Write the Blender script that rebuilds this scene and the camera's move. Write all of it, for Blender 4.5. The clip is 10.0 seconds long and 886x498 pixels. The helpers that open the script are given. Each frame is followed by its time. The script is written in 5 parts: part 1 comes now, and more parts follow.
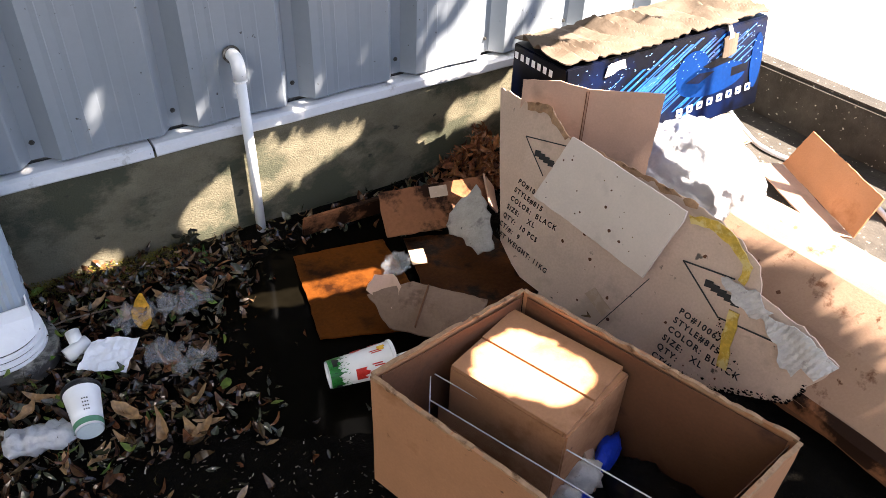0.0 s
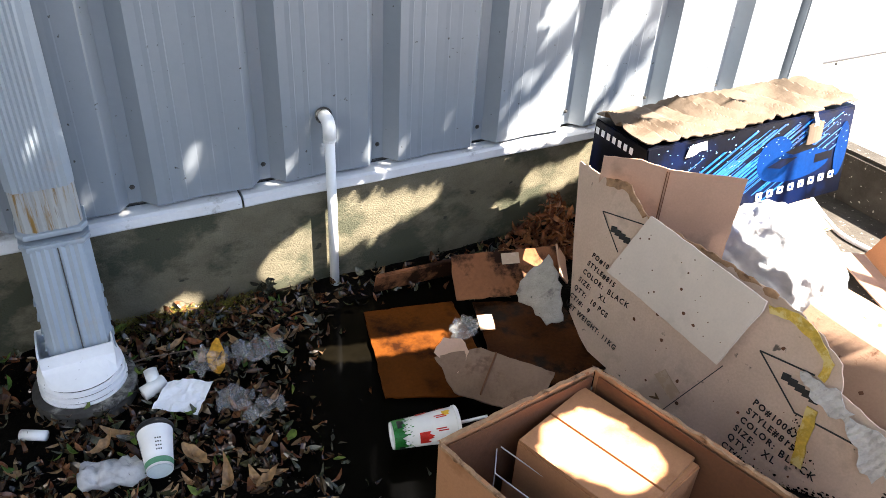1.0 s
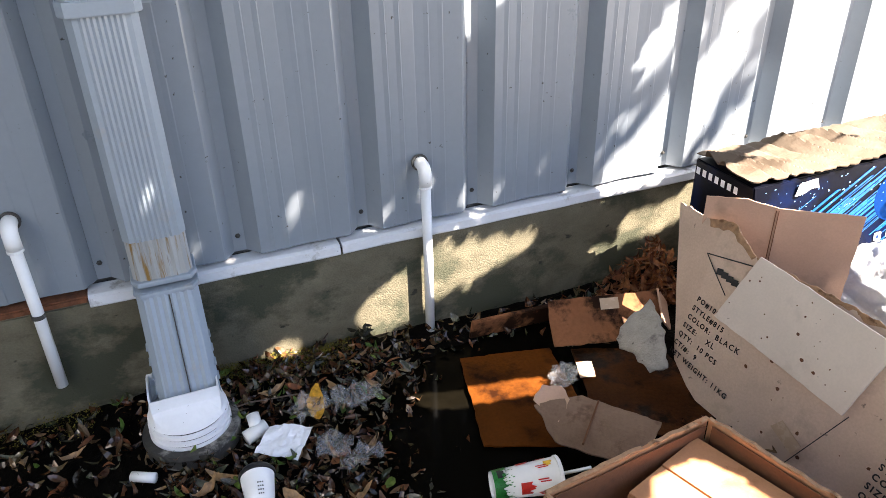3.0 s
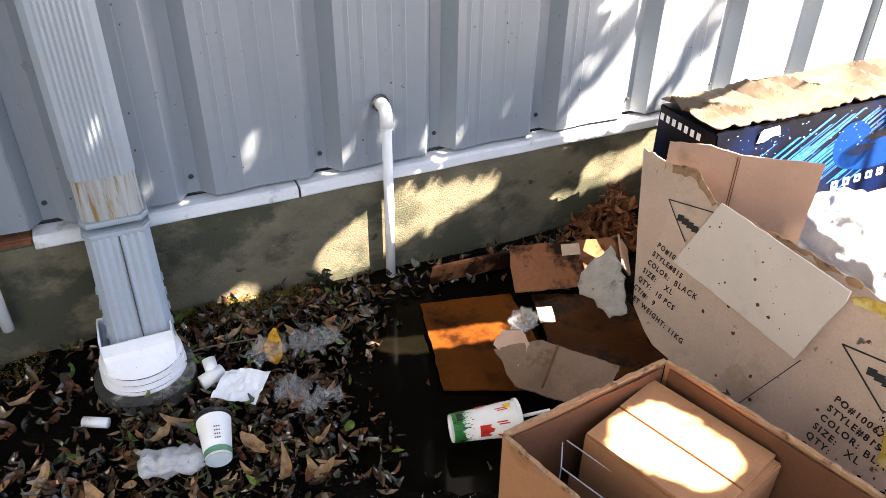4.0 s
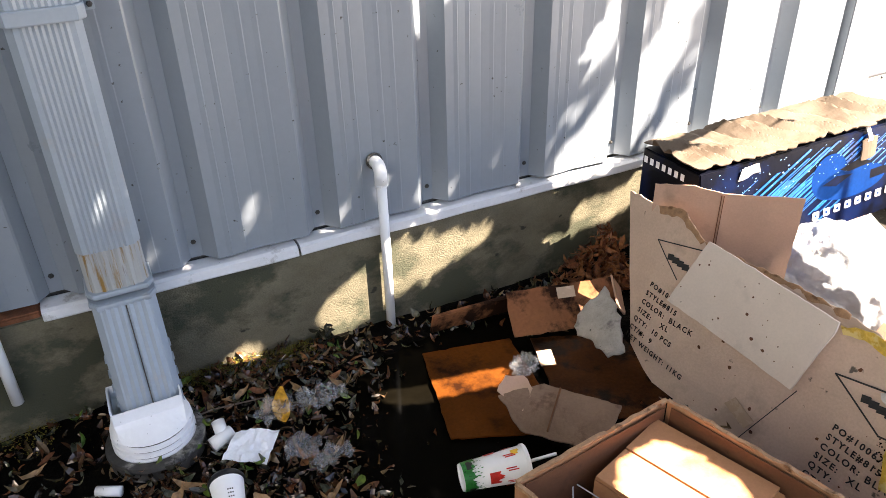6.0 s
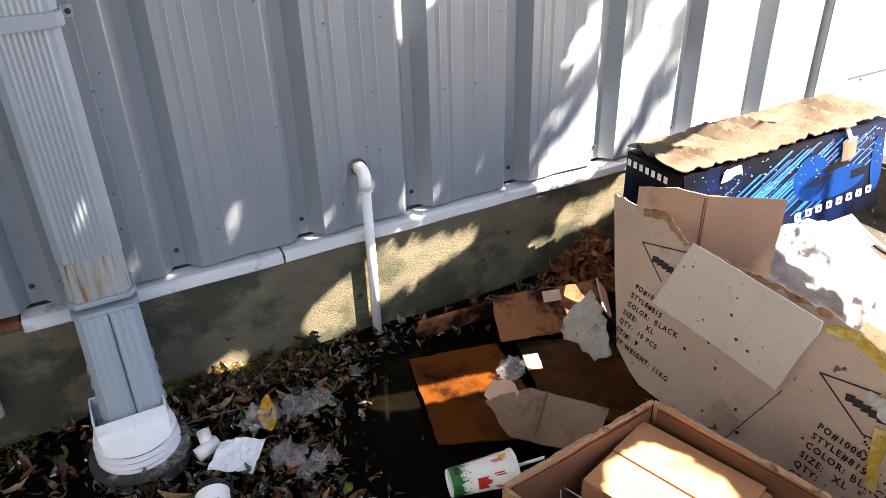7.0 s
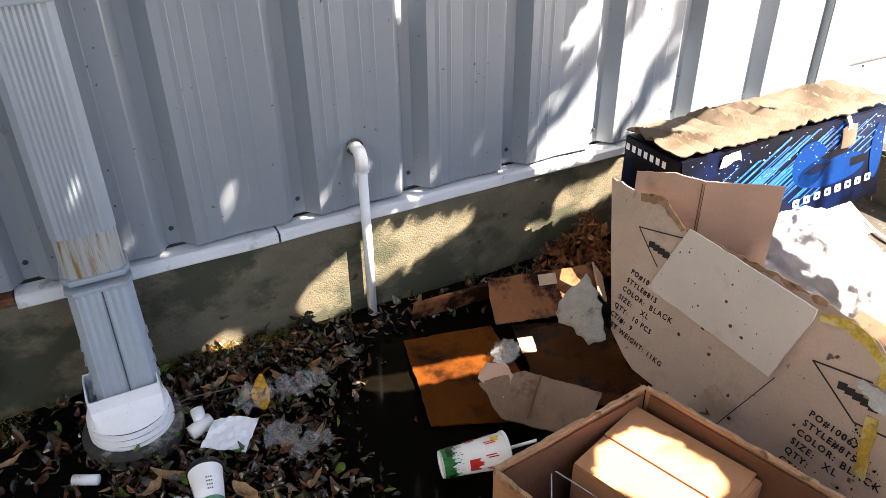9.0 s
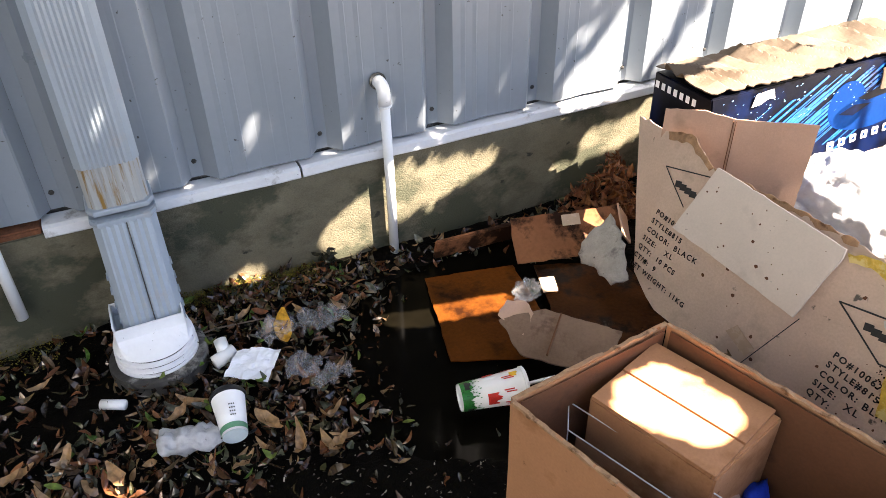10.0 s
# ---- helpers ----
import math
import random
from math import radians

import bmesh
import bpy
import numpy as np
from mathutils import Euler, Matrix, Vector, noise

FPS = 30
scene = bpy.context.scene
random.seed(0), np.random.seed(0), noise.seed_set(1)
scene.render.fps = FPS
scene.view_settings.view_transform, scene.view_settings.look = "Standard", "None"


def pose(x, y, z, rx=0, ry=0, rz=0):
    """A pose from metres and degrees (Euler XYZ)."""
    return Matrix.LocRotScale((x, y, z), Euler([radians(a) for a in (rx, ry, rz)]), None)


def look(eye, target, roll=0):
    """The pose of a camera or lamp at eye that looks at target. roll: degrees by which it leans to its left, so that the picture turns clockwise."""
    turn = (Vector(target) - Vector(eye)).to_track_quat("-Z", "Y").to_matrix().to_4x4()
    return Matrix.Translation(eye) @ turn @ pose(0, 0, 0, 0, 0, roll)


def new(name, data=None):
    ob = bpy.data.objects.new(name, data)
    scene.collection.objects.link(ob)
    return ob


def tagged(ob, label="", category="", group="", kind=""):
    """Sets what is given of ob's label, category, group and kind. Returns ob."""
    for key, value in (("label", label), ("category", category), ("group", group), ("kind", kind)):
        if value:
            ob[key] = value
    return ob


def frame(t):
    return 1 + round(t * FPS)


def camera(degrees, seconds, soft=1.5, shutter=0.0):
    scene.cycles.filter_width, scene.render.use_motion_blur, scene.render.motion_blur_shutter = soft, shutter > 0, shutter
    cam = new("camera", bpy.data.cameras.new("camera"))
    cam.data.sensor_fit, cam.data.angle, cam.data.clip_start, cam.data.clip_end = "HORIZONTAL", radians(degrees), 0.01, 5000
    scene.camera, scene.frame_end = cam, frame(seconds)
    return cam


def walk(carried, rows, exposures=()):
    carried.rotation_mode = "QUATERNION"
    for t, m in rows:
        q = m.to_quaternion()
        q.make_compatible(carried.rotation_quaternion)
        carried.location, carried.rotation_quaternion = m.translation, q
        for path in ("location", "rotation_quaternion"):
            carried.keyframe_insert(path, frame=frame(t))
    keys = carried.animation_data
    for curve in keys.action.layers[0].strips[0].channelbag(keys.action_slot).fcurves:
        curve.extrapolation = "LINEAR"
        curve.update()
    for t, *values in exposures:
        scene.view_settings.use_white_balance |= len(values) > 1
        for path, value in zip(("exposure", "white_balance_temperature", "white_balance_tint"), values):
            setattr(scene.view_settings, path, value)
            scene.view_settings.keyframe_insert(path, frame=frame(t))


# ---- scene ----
cam = camera(62.1, 10.0, soft=0.65)
PATH = [
    (0, (-0.341, -1.65, 1.155), (0.582, -0.35, -0.052), 2.3),
    (0.5, (-0.356, -1.637, 1.158), (0.546, -0.32, -0.047), 3.7),
    (1, (-0.375, -1.628, 1.189), (0.457, -0.176, 0.094), 3.4),
    (1.5, (-0.396, -1.614, 1.197), (0.358, -0.074, 0.166), 0.5),
    (2, (-0.402, -1.614, 1.201), (0.291, -0.022, 0.209), -0.6),
    (2.2, (-0.397, -1.637, 1.19), (0.266, -0.009, 0.235), -1.2),
    (3.3, (-0.391, -1.607, 1.166), (0.244, -0.013, 0.14), -1.3),
    (3.5, (-0.38, -1.611, 1.159), (0.238, -0.071, 0.043), -1.0),
    (4, (-0.385, -1.6, 1.143), (0.329, -0.088, 0.046), 0.9),
    (4.5, (-0.398, -1.607, 1.185), (0.325, -0.05, 0.158), 0.6),
    (5, (-0.43, -1.611, 1.198), (0.312, -0.052, 0.189), 1.6),
    (5.5, (-0.419, -1.611, 1.194), (0.321, -0.054, 0.18), -0.6),
    (7, (-0.411, -1.613, 1.187), (0.391, -0.073, 0.194), -1.7),
    (7.5, (-0.4, -1.609, 1.182), (0.44, -0.105, 0.167), -0.8),
    (8, (-0.395, -1.606, 1.186), (0.463, -0.099, 0.189), -0.6),
    (8.5, (-0.41, -1.615, 1.188), (0.429, -0.093, 0.197), -0.6),
    (9, (-0.402, -1.61, 1.187), (0.39, -0.095, 0.148), -0.8),
    (9.5, (-0.397, -1.618, 1.175), (0.374, -0.087, 0.145), -1.1),
    (10, (-0.399, -1.622, 1.153), (0.297, -0.14, 0.004), -1.3),
]
walk(cam, [(t, look(eye, target, roll)) for t, eye, target, roll in PATH], exposures=[(0.0, 3.32, 6150, 18), (0.5, 3.26, 6000, 16), (1.0, 3.39, 5980, 14), (1.5, 3.36, 5750, 12), (2.2, 3.38, 5750, 12), (3.3, 3.52, 6250, 17), (4.0, 3.74, 6480, 17), (4.6, 3.48, 6380, 17), (5.7, 3.44, 6380, 17), (7.0, 3.28, 6380, 17), (8.5, 3.24, 6380, 17), (9.5, 3.34, 6380, 17), (10.0, 3.62, 6380, 17)])

# ---- light ----
SUN = Vector((0.9, -0.72, 1.45)).normalized()
world = bpy.data.worlds.new("world")
scene.world = world
world.use_nodes = True
wn = world.node_tree.nodes
sky = wn.new("ShaderNodeTexSky")
sky.sky_type = "NISHITA"
sky.sun_disc = False
sky.sun_elevation = math.asin(SUN.z)
sky.sun_rotation = math.atan2(SUN.x, SUN.y)
world.node_tree.links.new(sky.outputs[0], wn["Background"].inputs[0])
wn["Background"].inputs[1].default_value = 0.036
sun = new("sun", bpy.data.lights.new("sun", "SUN"))
sun.data.energy = 5.0
sun.data.angle = radians(0.22)
sun.data.color = (1.0, 0.87, 0.69)
sun.matrix_world = look(SUN * 10, (0, 0, 0))


# ---- materials ----
def mat(name, col, rough=0.8, metal=0.0, var=0.18, scale=12.0, bump=0.15, bscale=180.0, stain=None, sscale=6.0,
        sat=0.55, stretch=(1, 1, 1), island=0.0, random_ob=0.0, transmission=0.0, ior=1.45, alpha=1.0, spec=0.5, stain2=None, s2scale=20.0, s2at=0.62, wet=None):
    m = bpy.data.materials.new(name)
    m.use_nodes = True
    nt = m.node_tree
    n, link = nt.nodes, nt.links.new
    bsdf = n["Principled BSDF"]
    tc = n.new("ShaderNodeTexCoord")
    mp = n.new("ShaderNodeMapping")
    mp.inputs["Scale"].default_value = stretch
    link(tc.outputs["Object"], mp.inputs[0])

    def tex(s, detail=6.0, r=0.6):
        t = n.new("ShaderNodeTexNoise")
        t.inputs["Scale"].default_value, t.inputs["Detail"].default_value, t.inputs["Roughness"].default_value = s, detail, r
        link(mp.outputs[0], t.inputs["Vector"])
        return t.outputs["Fac"]

    def ramp(fac, a, b, ca=0.0, cb=1.0):
        r = n.new("ShaderNodeMapRange")
        r.inputs["From Min"].default_value, r.inputs["From Max"].default_value = a, b
        r.inputs["To Min"].default_value, r.inputs["To Max"].default_value = ca, cb
        link(fac, r.inputs["Value"])
        return r.outputs[0]

    def mix(fac, a, b, kind="MIX"):
        x = n.new("ShaderNodeMix")
        x.data_type, x.blend_type = "RGBA", kind
        for s, v in ((0, fac), (6, a), (7, b)):
            if isinstance(v, (int, float)):
                x.inputs[s].default_value = v
            elif isinstance(v, tuple):
                x.inputs[s].default_value = (*v, 1)
            else:
                link(v, x.inputs[s])
        return x.outputs[2]

    lo = tuple(c * (1 - var) for c in col)
    hi = tuple(min(1, c * (1 + var)) for c in col)
    c = mix(ramp(tex(scale), 0.3, 0.7), lo, hi)
    fine = ramp(tex(bscale, 3.0), 0.25, 0.75, 1 - var * 0.6, 1 + var * 0.6)
    hsv = n.new("ShaderNodeHueSaturation")
    link(fine, hsv.inputs["Value"])
    link(c, hsv.inputs["Color"])
    c = hsv.outputs[0]
    if stain:
        f = ramp(tex(sscale, 8.0, 0.65), sat, sat + 0.09)
        c = mix(f, c, stain)
        if wet is not None:
            r = n.new("ShaderNodeMapRange")
            r.inputs["To Min"].default_value, r.inputs["To Max"].default_value = rough, wet
            link(f, r.inputs["Value"])
            link(r.outputs[0], bsdf.inputs["Roughness"])
    if stain2:
        c = mix(ramp(tex(s2scale, 4.0, 0.5), s2at, s2at + 0.05), c, stain2)
    if island or random_ob:
        g = n.new("ShaderNodeNewGeometry" if island else "ShaderNodeObjectInfo")
        h2 = n.new("ShaderNodeHueSaturation")
        k = island or random_ob
        link(ramp(g.outputs["Random Per Island" if island else "Random"], 0, 1, 1 - k, 1 + k), h2.inputs["Value"])
        link(c, h2.inputs["Color"])
        c = h2.outputs[0]
    link(c, bsdf.inputs["Base Color"])
    if not (stain and wet is not None):
        link(ramp(tex(scale * 3), 0.2, 0.8, max(0.02, rough - 0.1), min(1, rough + 0.1)), bsdf.inputs["Roughness"])
    bsdf.inputs["Metallic"].default_value = metal
    bsdf.inputs["Transmission Weight"].default_value = transmission
    bsdf.inputs["IOR"].default_value = ior
    bsdf.inputs["Alpha"].default_value = alpha
    bsdf.inputs["Specular IOR Level"].default_value = spec
    if bump:
        b = n.new("ShaderNodeBump")
        b.inputs["Strength"].default_value, b.inputs["Distance"].default_value = bump, 0.004
        link(tex(bscale, 5.0), b.inputs["Height"])
        link(b.outputs[0], bsdf.inputs["Normal"])
    return m


def leaf_mat(name, stops, rough=0.55, spec=0.22):
    m = bpy.data.materials.new(name)
    m.use_nodes = True
    n, link = m.node_tree.nodes, m.node_tree.links.new
    g = n.new("ShaderNodeNewGeometry")
    r = n.new("ShaderNodeValToRGB")
    r.color_ramp.interpolation = "LINEAR"
    while len(r.color_ramp.elements) < len(stops):
        r.color_ramp.elements.new(0.5)
    for i, (e, c) in enumerate(zip(r.color_ramp.elements, stops)):
        e.position, e.color = i / max(1, len(stops) - 1), (*c, 1)
    link(g.outputs["Random Per Island"], r.inputs[0])
    t = n.new("ShaderNodeTexNoise")
    t.inputs["Scale"].default_value, t.inputs["Detail"].default_value = 90.0, 5.0
    tc = n.new("ShaderNodeTexCoord")
    link(tc.outputs["Object"], t.inputs["Vector"])
    mr = n.new("ShaderNodeMapRange")
    mr.inputs["From Min"].default_value, mr.inputs["From Max"].default_value = 0.25, 0.75
    mr.inputs["To Min"].default_value, mr.inputs["To Max"].default_value = 0.45, 1.35
    link(t.outputs["Fac"], mr.inputs["Value"])
    h = n.new("ShaderNodeHueSaturation")
    link(mr.outputs[0], h.inputs["Value"])
    b0 = n["Principled BSDF"]
    b0.inputs["Specular IOR Level"].default_value = spec
    link(r.outputs[0], h.inputs["Color"])
    b = n["Principled BSDF"]
    link(h.outputs[0], b.inputs["Base Color"])
    b.inputs["Roughness"].default_value = rough
    bp = n.new("ShaderNodeBump")
    bp.inputs["Strength"].default_value, bp.inputs["Distance"].default_value = 0.3, 0.003
    link(t.outputs["Fac"], bp.inputs["Height"])
    link(bp.outputs[0], b.inputs["Normal"])
    return m


M_SIDING = mat("painted_steel", (0.228, 0.256, 0.284), 0.34, 0.0, 0.04, 3, 0.03, 60, stain=(0.220, 0.245, 0.268), sscale=5, sat=0.60, stain2=(0.05, 0.05, 0.045), s2scale=75, s2at=0.705)
M_FLASH = mat("white_flashing", (0.66, 0.67, 0.68), 0.45, 0.0, 0.06, 8, 0.06, 120, stain=(0.34, 0.33, 0.31), sscale=14, sat=0.6, stain2=(0.1, 0.09, 0.07), s2scale=90, s2at=0.72)
M_CONC = mat("weathered_concrete", (0.150, 0.134, 0.090), 0.97, 0, 0.20, 9, 0.8, 240, stain=(0.066, 0.068, 0.045), sscale=4, sat=0.48, stretch=(1, 1, 1.5), stain2=(0.045, 0.045, 0.034), s2scale=22, s2at=0.67, spec=0.1)
M_CURB = mat("stained_curb_concrete", (0.042, 0.036, 0.028), 0.95, 0, 0.3, 9, 0.8, 80, stain=(0.03, 0.025, 0.018), sscale=5, sat=0.5, stain2=(0.40, 0.37, 0.31), s2scale=75, s2at=0.655)
M_PAVE = mat("pale_pavement", (0.46, 0.44, 0.405), 0.9, 0, 0.1, 2, 0.4, 60, stain=(0.40, 0.38, 0.35), sscale=1.5, sat=0.55)
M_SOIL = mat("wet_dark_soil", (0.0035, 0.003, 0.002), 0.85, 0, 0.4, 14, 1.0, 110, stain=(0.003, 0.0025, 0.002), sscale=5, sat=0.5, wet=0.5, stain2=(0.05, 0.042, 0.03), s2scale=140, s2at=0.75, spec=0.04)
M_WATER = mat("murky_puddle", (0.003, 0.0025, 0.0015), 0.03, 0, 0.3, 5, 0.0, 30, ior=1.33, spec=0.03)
M_MOSS = leaf_mat("moss_green", [(0.06, 0.055, 0.010), (0.13, 0.11, 0.015), (0.24, 0.20, 0.03)], 0.9)
M_WHITE = mat("white_aluminium", (0.30, 0.345, 0.385), 0.4, 0, 0.05, 6, 0.05, 90, stain=(0.33, 0.34, 0.34), sscale=10, sat=0.6, stain2=(0.2, 0.18, 0.15), s2scale=110, s2at=0.75)
M_RUST = mat("rust_streaks", (0.34, 0.35, 0.34), 0.6, 0, 0.12, 20, 0.2, 120, stain=(0.23, 0.135, 0.030), sscale=70, sat=0.53, stretch=(1, 1, 0.07), stain2=(0.12, 0.06, 0.02), s2scale=60, s2at=0.66)
M_PVC = mat("white_pvc", (0.80, 0.81, 0.80), 0.35, 0, 0.04, 10, 0.04, 100, stain=(0.5, 0.48, 0.42), sscale=20, sat=0.63, stain2=(0.12, 0.1, 0.08), s2scale=130, s2at=0.73)
M_DRAIN = mat("grimy_drain_pipe", (0.05, 0.047, 0.042), 0.75, 0, 0.35, 16, 0.5, 90, stain=(0.30, 0.29, 0.26), sscale=12, sat=0.54)
M_KRAFT = mat("kraft_cardboard", (0.47, 0.30, 0.205), 0.85, 0, 0.1, 5, 0.14, 200, stain=(0.33, 0.215, 0.145), sscale=4, sat=0.55, stretch=(1, 1, 1))
M_KRAFT_OUT = mat("brown_carton_board", (0.40, 0.19, 0.085), 0.85, 0, 0.12, 5, 0.16, 200, stain=(0.28, 0.12, 0.045), sscale=5, sat=0.54, stain2=(0.12, 0.05, 0.02), s2scale=30, s2at=0.71)
# darker board: holds the shade of inner and lower faces, also folds and mud
M_KRAFT_DARK = mat("dark_kraft", (0.135, 0.054, 0.021), 0.85, 0, 0.15, 5, 0.16, 160, stain=(0.06, 0.022, 0.009), sscale=5, sat=0.54, stretch=(1, 1, 0.3))
M_KRAFT_SPOT = mat("spotted_kraft", (0.36, 0.225, 0.145), 0.85, 0, 0.1, 5, 0.14, 200, stain=(0.13, 0.055, 0.025), sscale=17, sat=0.565, stain2=(0.12, 0.05, 0.02), s2scale=42, s2at=0.675)
M_TOPKRAFT = mat("torn_kraft_paper", (0.105, 0.078, 0.053), 0.9, 0, 0.12, 12, 0.15, 110, stain=(0.075, 0.052, 0.032), sscale=14, sat=0.52, stretch=(0.3, 1, 1))
M_DAMPKRAFT = mat("damp_grey_kraft", (0.18, 0.112, 0.070), 0.85, 0, 0.2, 7, 0.2, 150, stain=(0.11, 0.06, 0.035), sscale=12, sat=0.55)
M_CLEANPVC = mat("white_drain_adapter", (0.62, 0.66, 0.70), 0.4, 0, 0.05, 10, 0.05, 90, stain=(0.42, 0.42, 0.42), sscale=16, sat=0.62)
M_GREYCARD = mat("sun_bleached_cardboard", (0.60, 0.44, 0.325), 0.88, 0, 0.12, 5, 0.18, 180, stain=(0.47, 0.345, 0.25), sscale=5, sat=0.54, stain2=(0.13, 0.105, 0.08), s2scale=34, s2at=0.69)
M_LABELCARD = mat("pale_grey_cardboard", (0.69, 0.585, 0.485), 0.88, 0, 0.06, 6, 0.12, 180, stain=(0.61, 0.515, 0.425), sscale=7, sat=0.56, stain2=(0.11, 0.10, 0.09), s2scale=46, s2at=0.705)
M_TORN = mat("torn_paper_liner", (0.60, 0.56, 0.51), 0.95, 0, 0.15, 30, 0.6, 140, stain=(0.32, 0.27, 0.22), sscale=40, sat=0.60)
M_WET = mat("soaked_cardboard", (0.085, 0.025, 0.003), 0.6, 0, 0.3, 6, 0.2, 120, stain=(0.016, 0.005, 0.0015), sscale=3.0, sat=0.55, wet=0.45, spec=0.05)
M_WETDARK = mat("sodden_cardboard", (0.052, 0.017, 0.004), 0.55, 0, 0.45, 6, 0.3, 120, stain=(0.008, 0.003, 0.001), sscale=7, sat=0.5, wet=0.35, spec=0.05)
M_WETLITE = mat("damp_cardboard", (0.24, 0.10, 0.042), 0.7, 0, 0.2, 7, 0.2, 120, stain=(0.022, 0.009, 0.004), sscale=7, sat=0.46, spec=0.15)
M_INK = mat("black_print", (0.03, 0.028, 0.025), 0.8, 0, 0.3, 80, 0.0)
M_RIM = mat("scuffed_board_edge", (0.36, 0.21, 0.11), 0.95, 0, 0.25, 40, 0.5, 120, stain=(0.14, 0.07, 0.03), sscale=25, sat=0.55)
M_TAPE = mat("clear_parcel_tape", (0.50, 0.36, 0.24), 0.25, 0, 0.08, 20, 0.1, 60)
M_YELLOW = mat("yellow_glue", (0.62, 0.40, 0.05), 0.45, 0, 0.25, 40, 0.4, 120, stain=(0.7, 0.55, 0.2), sscale=30, sat=0.5)
M_FELT = mat("grey_moulded_pulp", (0.42, 0.385, 0.33), 0.98, 0, 0.15, 30, 1.0, 220, stain=(0.2, 0.18, 0.16), sscale=14, sat=0.58, stain2=(0.08, 0.07, 0.06), s2scale=90, s2at=0.68)
M_BLACK = mat("black_plastic", (0.015, 0.015, 0.016), 0.4, 0, 0.3, 20, 0.1, 90)
M_BLUE = mat("blue_rag", (0.01, 0.05, 0.55), 0.6, 0, 0.25, 30, 0.4, 150)
M_LEAF = leaf_mat("mixed_dead_leaves", [(0.014, 0.010, 0.007), (0.07, 0.030, 0.013), (0.022, 0.026, 0.010), (0.16, 0.060, 0.024), (0.012, 0.010, 0.007), (0.26, 0.16, 0.08), (0.035, 0.042, 0.016), (0.10, 0.10, 0.07), (0.017, 0.012, 0.008), (0.09, 0.038, 0.016), (0.015, 0.012, 0.008)], 0.25, 0.5)
M_LEAFBIG = leaf_mat("tan_dry_leaf", [(0.26, 0.13, 0.045), (0.30, 0.18, 0.08), (0.19, 0.075, 0.03), (0.24, 0.10, 0.03)], 0.45, 0.35)
M_LEAFRED = leaf_mat("rust_red_leaves", [(0.07, 0.022, 0.010), (0.16, 0.055, 0.018), (0.28, 0.12, 0.045), (0.05, 0.016, 0.008)])
M_LEAFYEL = leaf_mat("yellow_leaf", [(0.62, 0.33, 0.03), (0.55, 0.27, 0.02)])
M_LEAFGRN = leaf_mat("green_leaf", [(0.05, 0.11, 0.015), (0.09, 0.15, 0.02), (0.13, 0.17, 0.03)])
M_BARK = mat("bark", (0.12, 0.085, 0.06), 0.95, 0, 0.3, 15, 1.0, 40, stretch=(1, 1, 0.2))


# ---- building blocks ----
def thing(name, loc=(0, 0, 0), label="", category="", group="", kind="", rot=(0, 0, 0)):
    ob = new(name)
    ob.matrix_world = pose(*loc, *rot)
    return tagged(ob, label, category, group, kind)


def part(name, bm, material, parent=None, label="", smooth=False, m=None):
    me = bpy.data.meshes.new(name)
    bmesh.ops.recalc_face_normals(bm, faces=bm.faces)
    bm.to_mesh(me)
    bm.free()
    me.materials.append(material)
    if smooth:
        for p in me.polygons:
            p.use_smooth = True
    ob = new(name, me)
    if parent:
        ob.parent = parent
    if m is not None:
        ob.matrix_local = m
    return tagged(ob, label)


def box(x0, x1, y0, y1, z0, z1, bevel=0.0, bm=None):
    b = bm or bmesh.new()
    v = [b.verts.new((x, y, z)) for x in (x0, x1) for y in (y0, y1) for z in (z0, z1)]
    fs = [b.faces.new([v[i] for i in f]) for f in ((0, 1, 3, 2), (4, 6, 7, 5), (0, 4, 5, 1), (2, 3, 7, 6), (0, 2, 6, 4), (1, 5, 7, 3))]
    if bevel:
        es = {e for f in fs for e in f.edges}
        bmesh.ops.bevel(b, geom=list(es), offset=bevel, segments=2, affect="EDGES")
    return b


def tube(path, r, n=14, bm=None, cap=True):
    """A round tube along a list of points; r is one radius or one for each point."""
    b = bm or bmesh.new()
    pts = [Vector(p) for p in path]
    rs = [r] * len(pts) if isinstance(r, (int, float)) else r
    up, rings = None, []
    for i, p in enumerate(pts):
        d = (pts[min(i + 1, len(pts) - 1)] - pts[max(i - 1, 0)]).normalized()
        if up is None:
            up = d.orthogonal().normalized()
        up = (up - d * up.dot(d)).normalized()
        side = d.cross(up)
        rings.append([b.verts.new(p + rs[i] * (math.cos(2 * math.pi * k / n) * up + math.sin(2 * math.pi * k / n) * side)) for k in range(n)])
    for a, c in zip(rings, rings[1:]):
        for k in range(n):
            b.faces.new((a[k], a[(k + 1) % n], c[(k + 1) % n], c[k]))
    if cap:
        b.faces.new(rings[0][::-1])
        b.faces.new(rings[-1])
    return b


def lathe(profile, n=28, bm=None, m=None):
    """A turned body round z from (radius, height) pairs."""
    b = bm or bmesh.new()
    rings = []
    for r, z in profile:
        ring = [Vector((r * math.cos(2 * math.pi * k / n), r * math.sin(2 * math.pi * k / n), z)) for k in range(n)]
        rings.append([b.verts.new(m @ p if m else p) for p in ring])
    for a, c in zip(rings, rings[1:]):
        for k in range(n):
            b.faces.new((a[k], a[(k + 1) % n], c[(k + 1) % n], c[k]))
    b.faces.new(rings[0][::-1])
    b.faces.new(rings[-1])
    return b


def inside(p, poly):
    x, y = p
    hit = False
    for (ax, ay), (bx, by) in zip(poly, poly[1:] + poly[:1]):
        if (ay > y) != (by > y) and x < (bx - ax) * (y - ay) / (by - ay) + ax:
            hit = not hit
    return hit


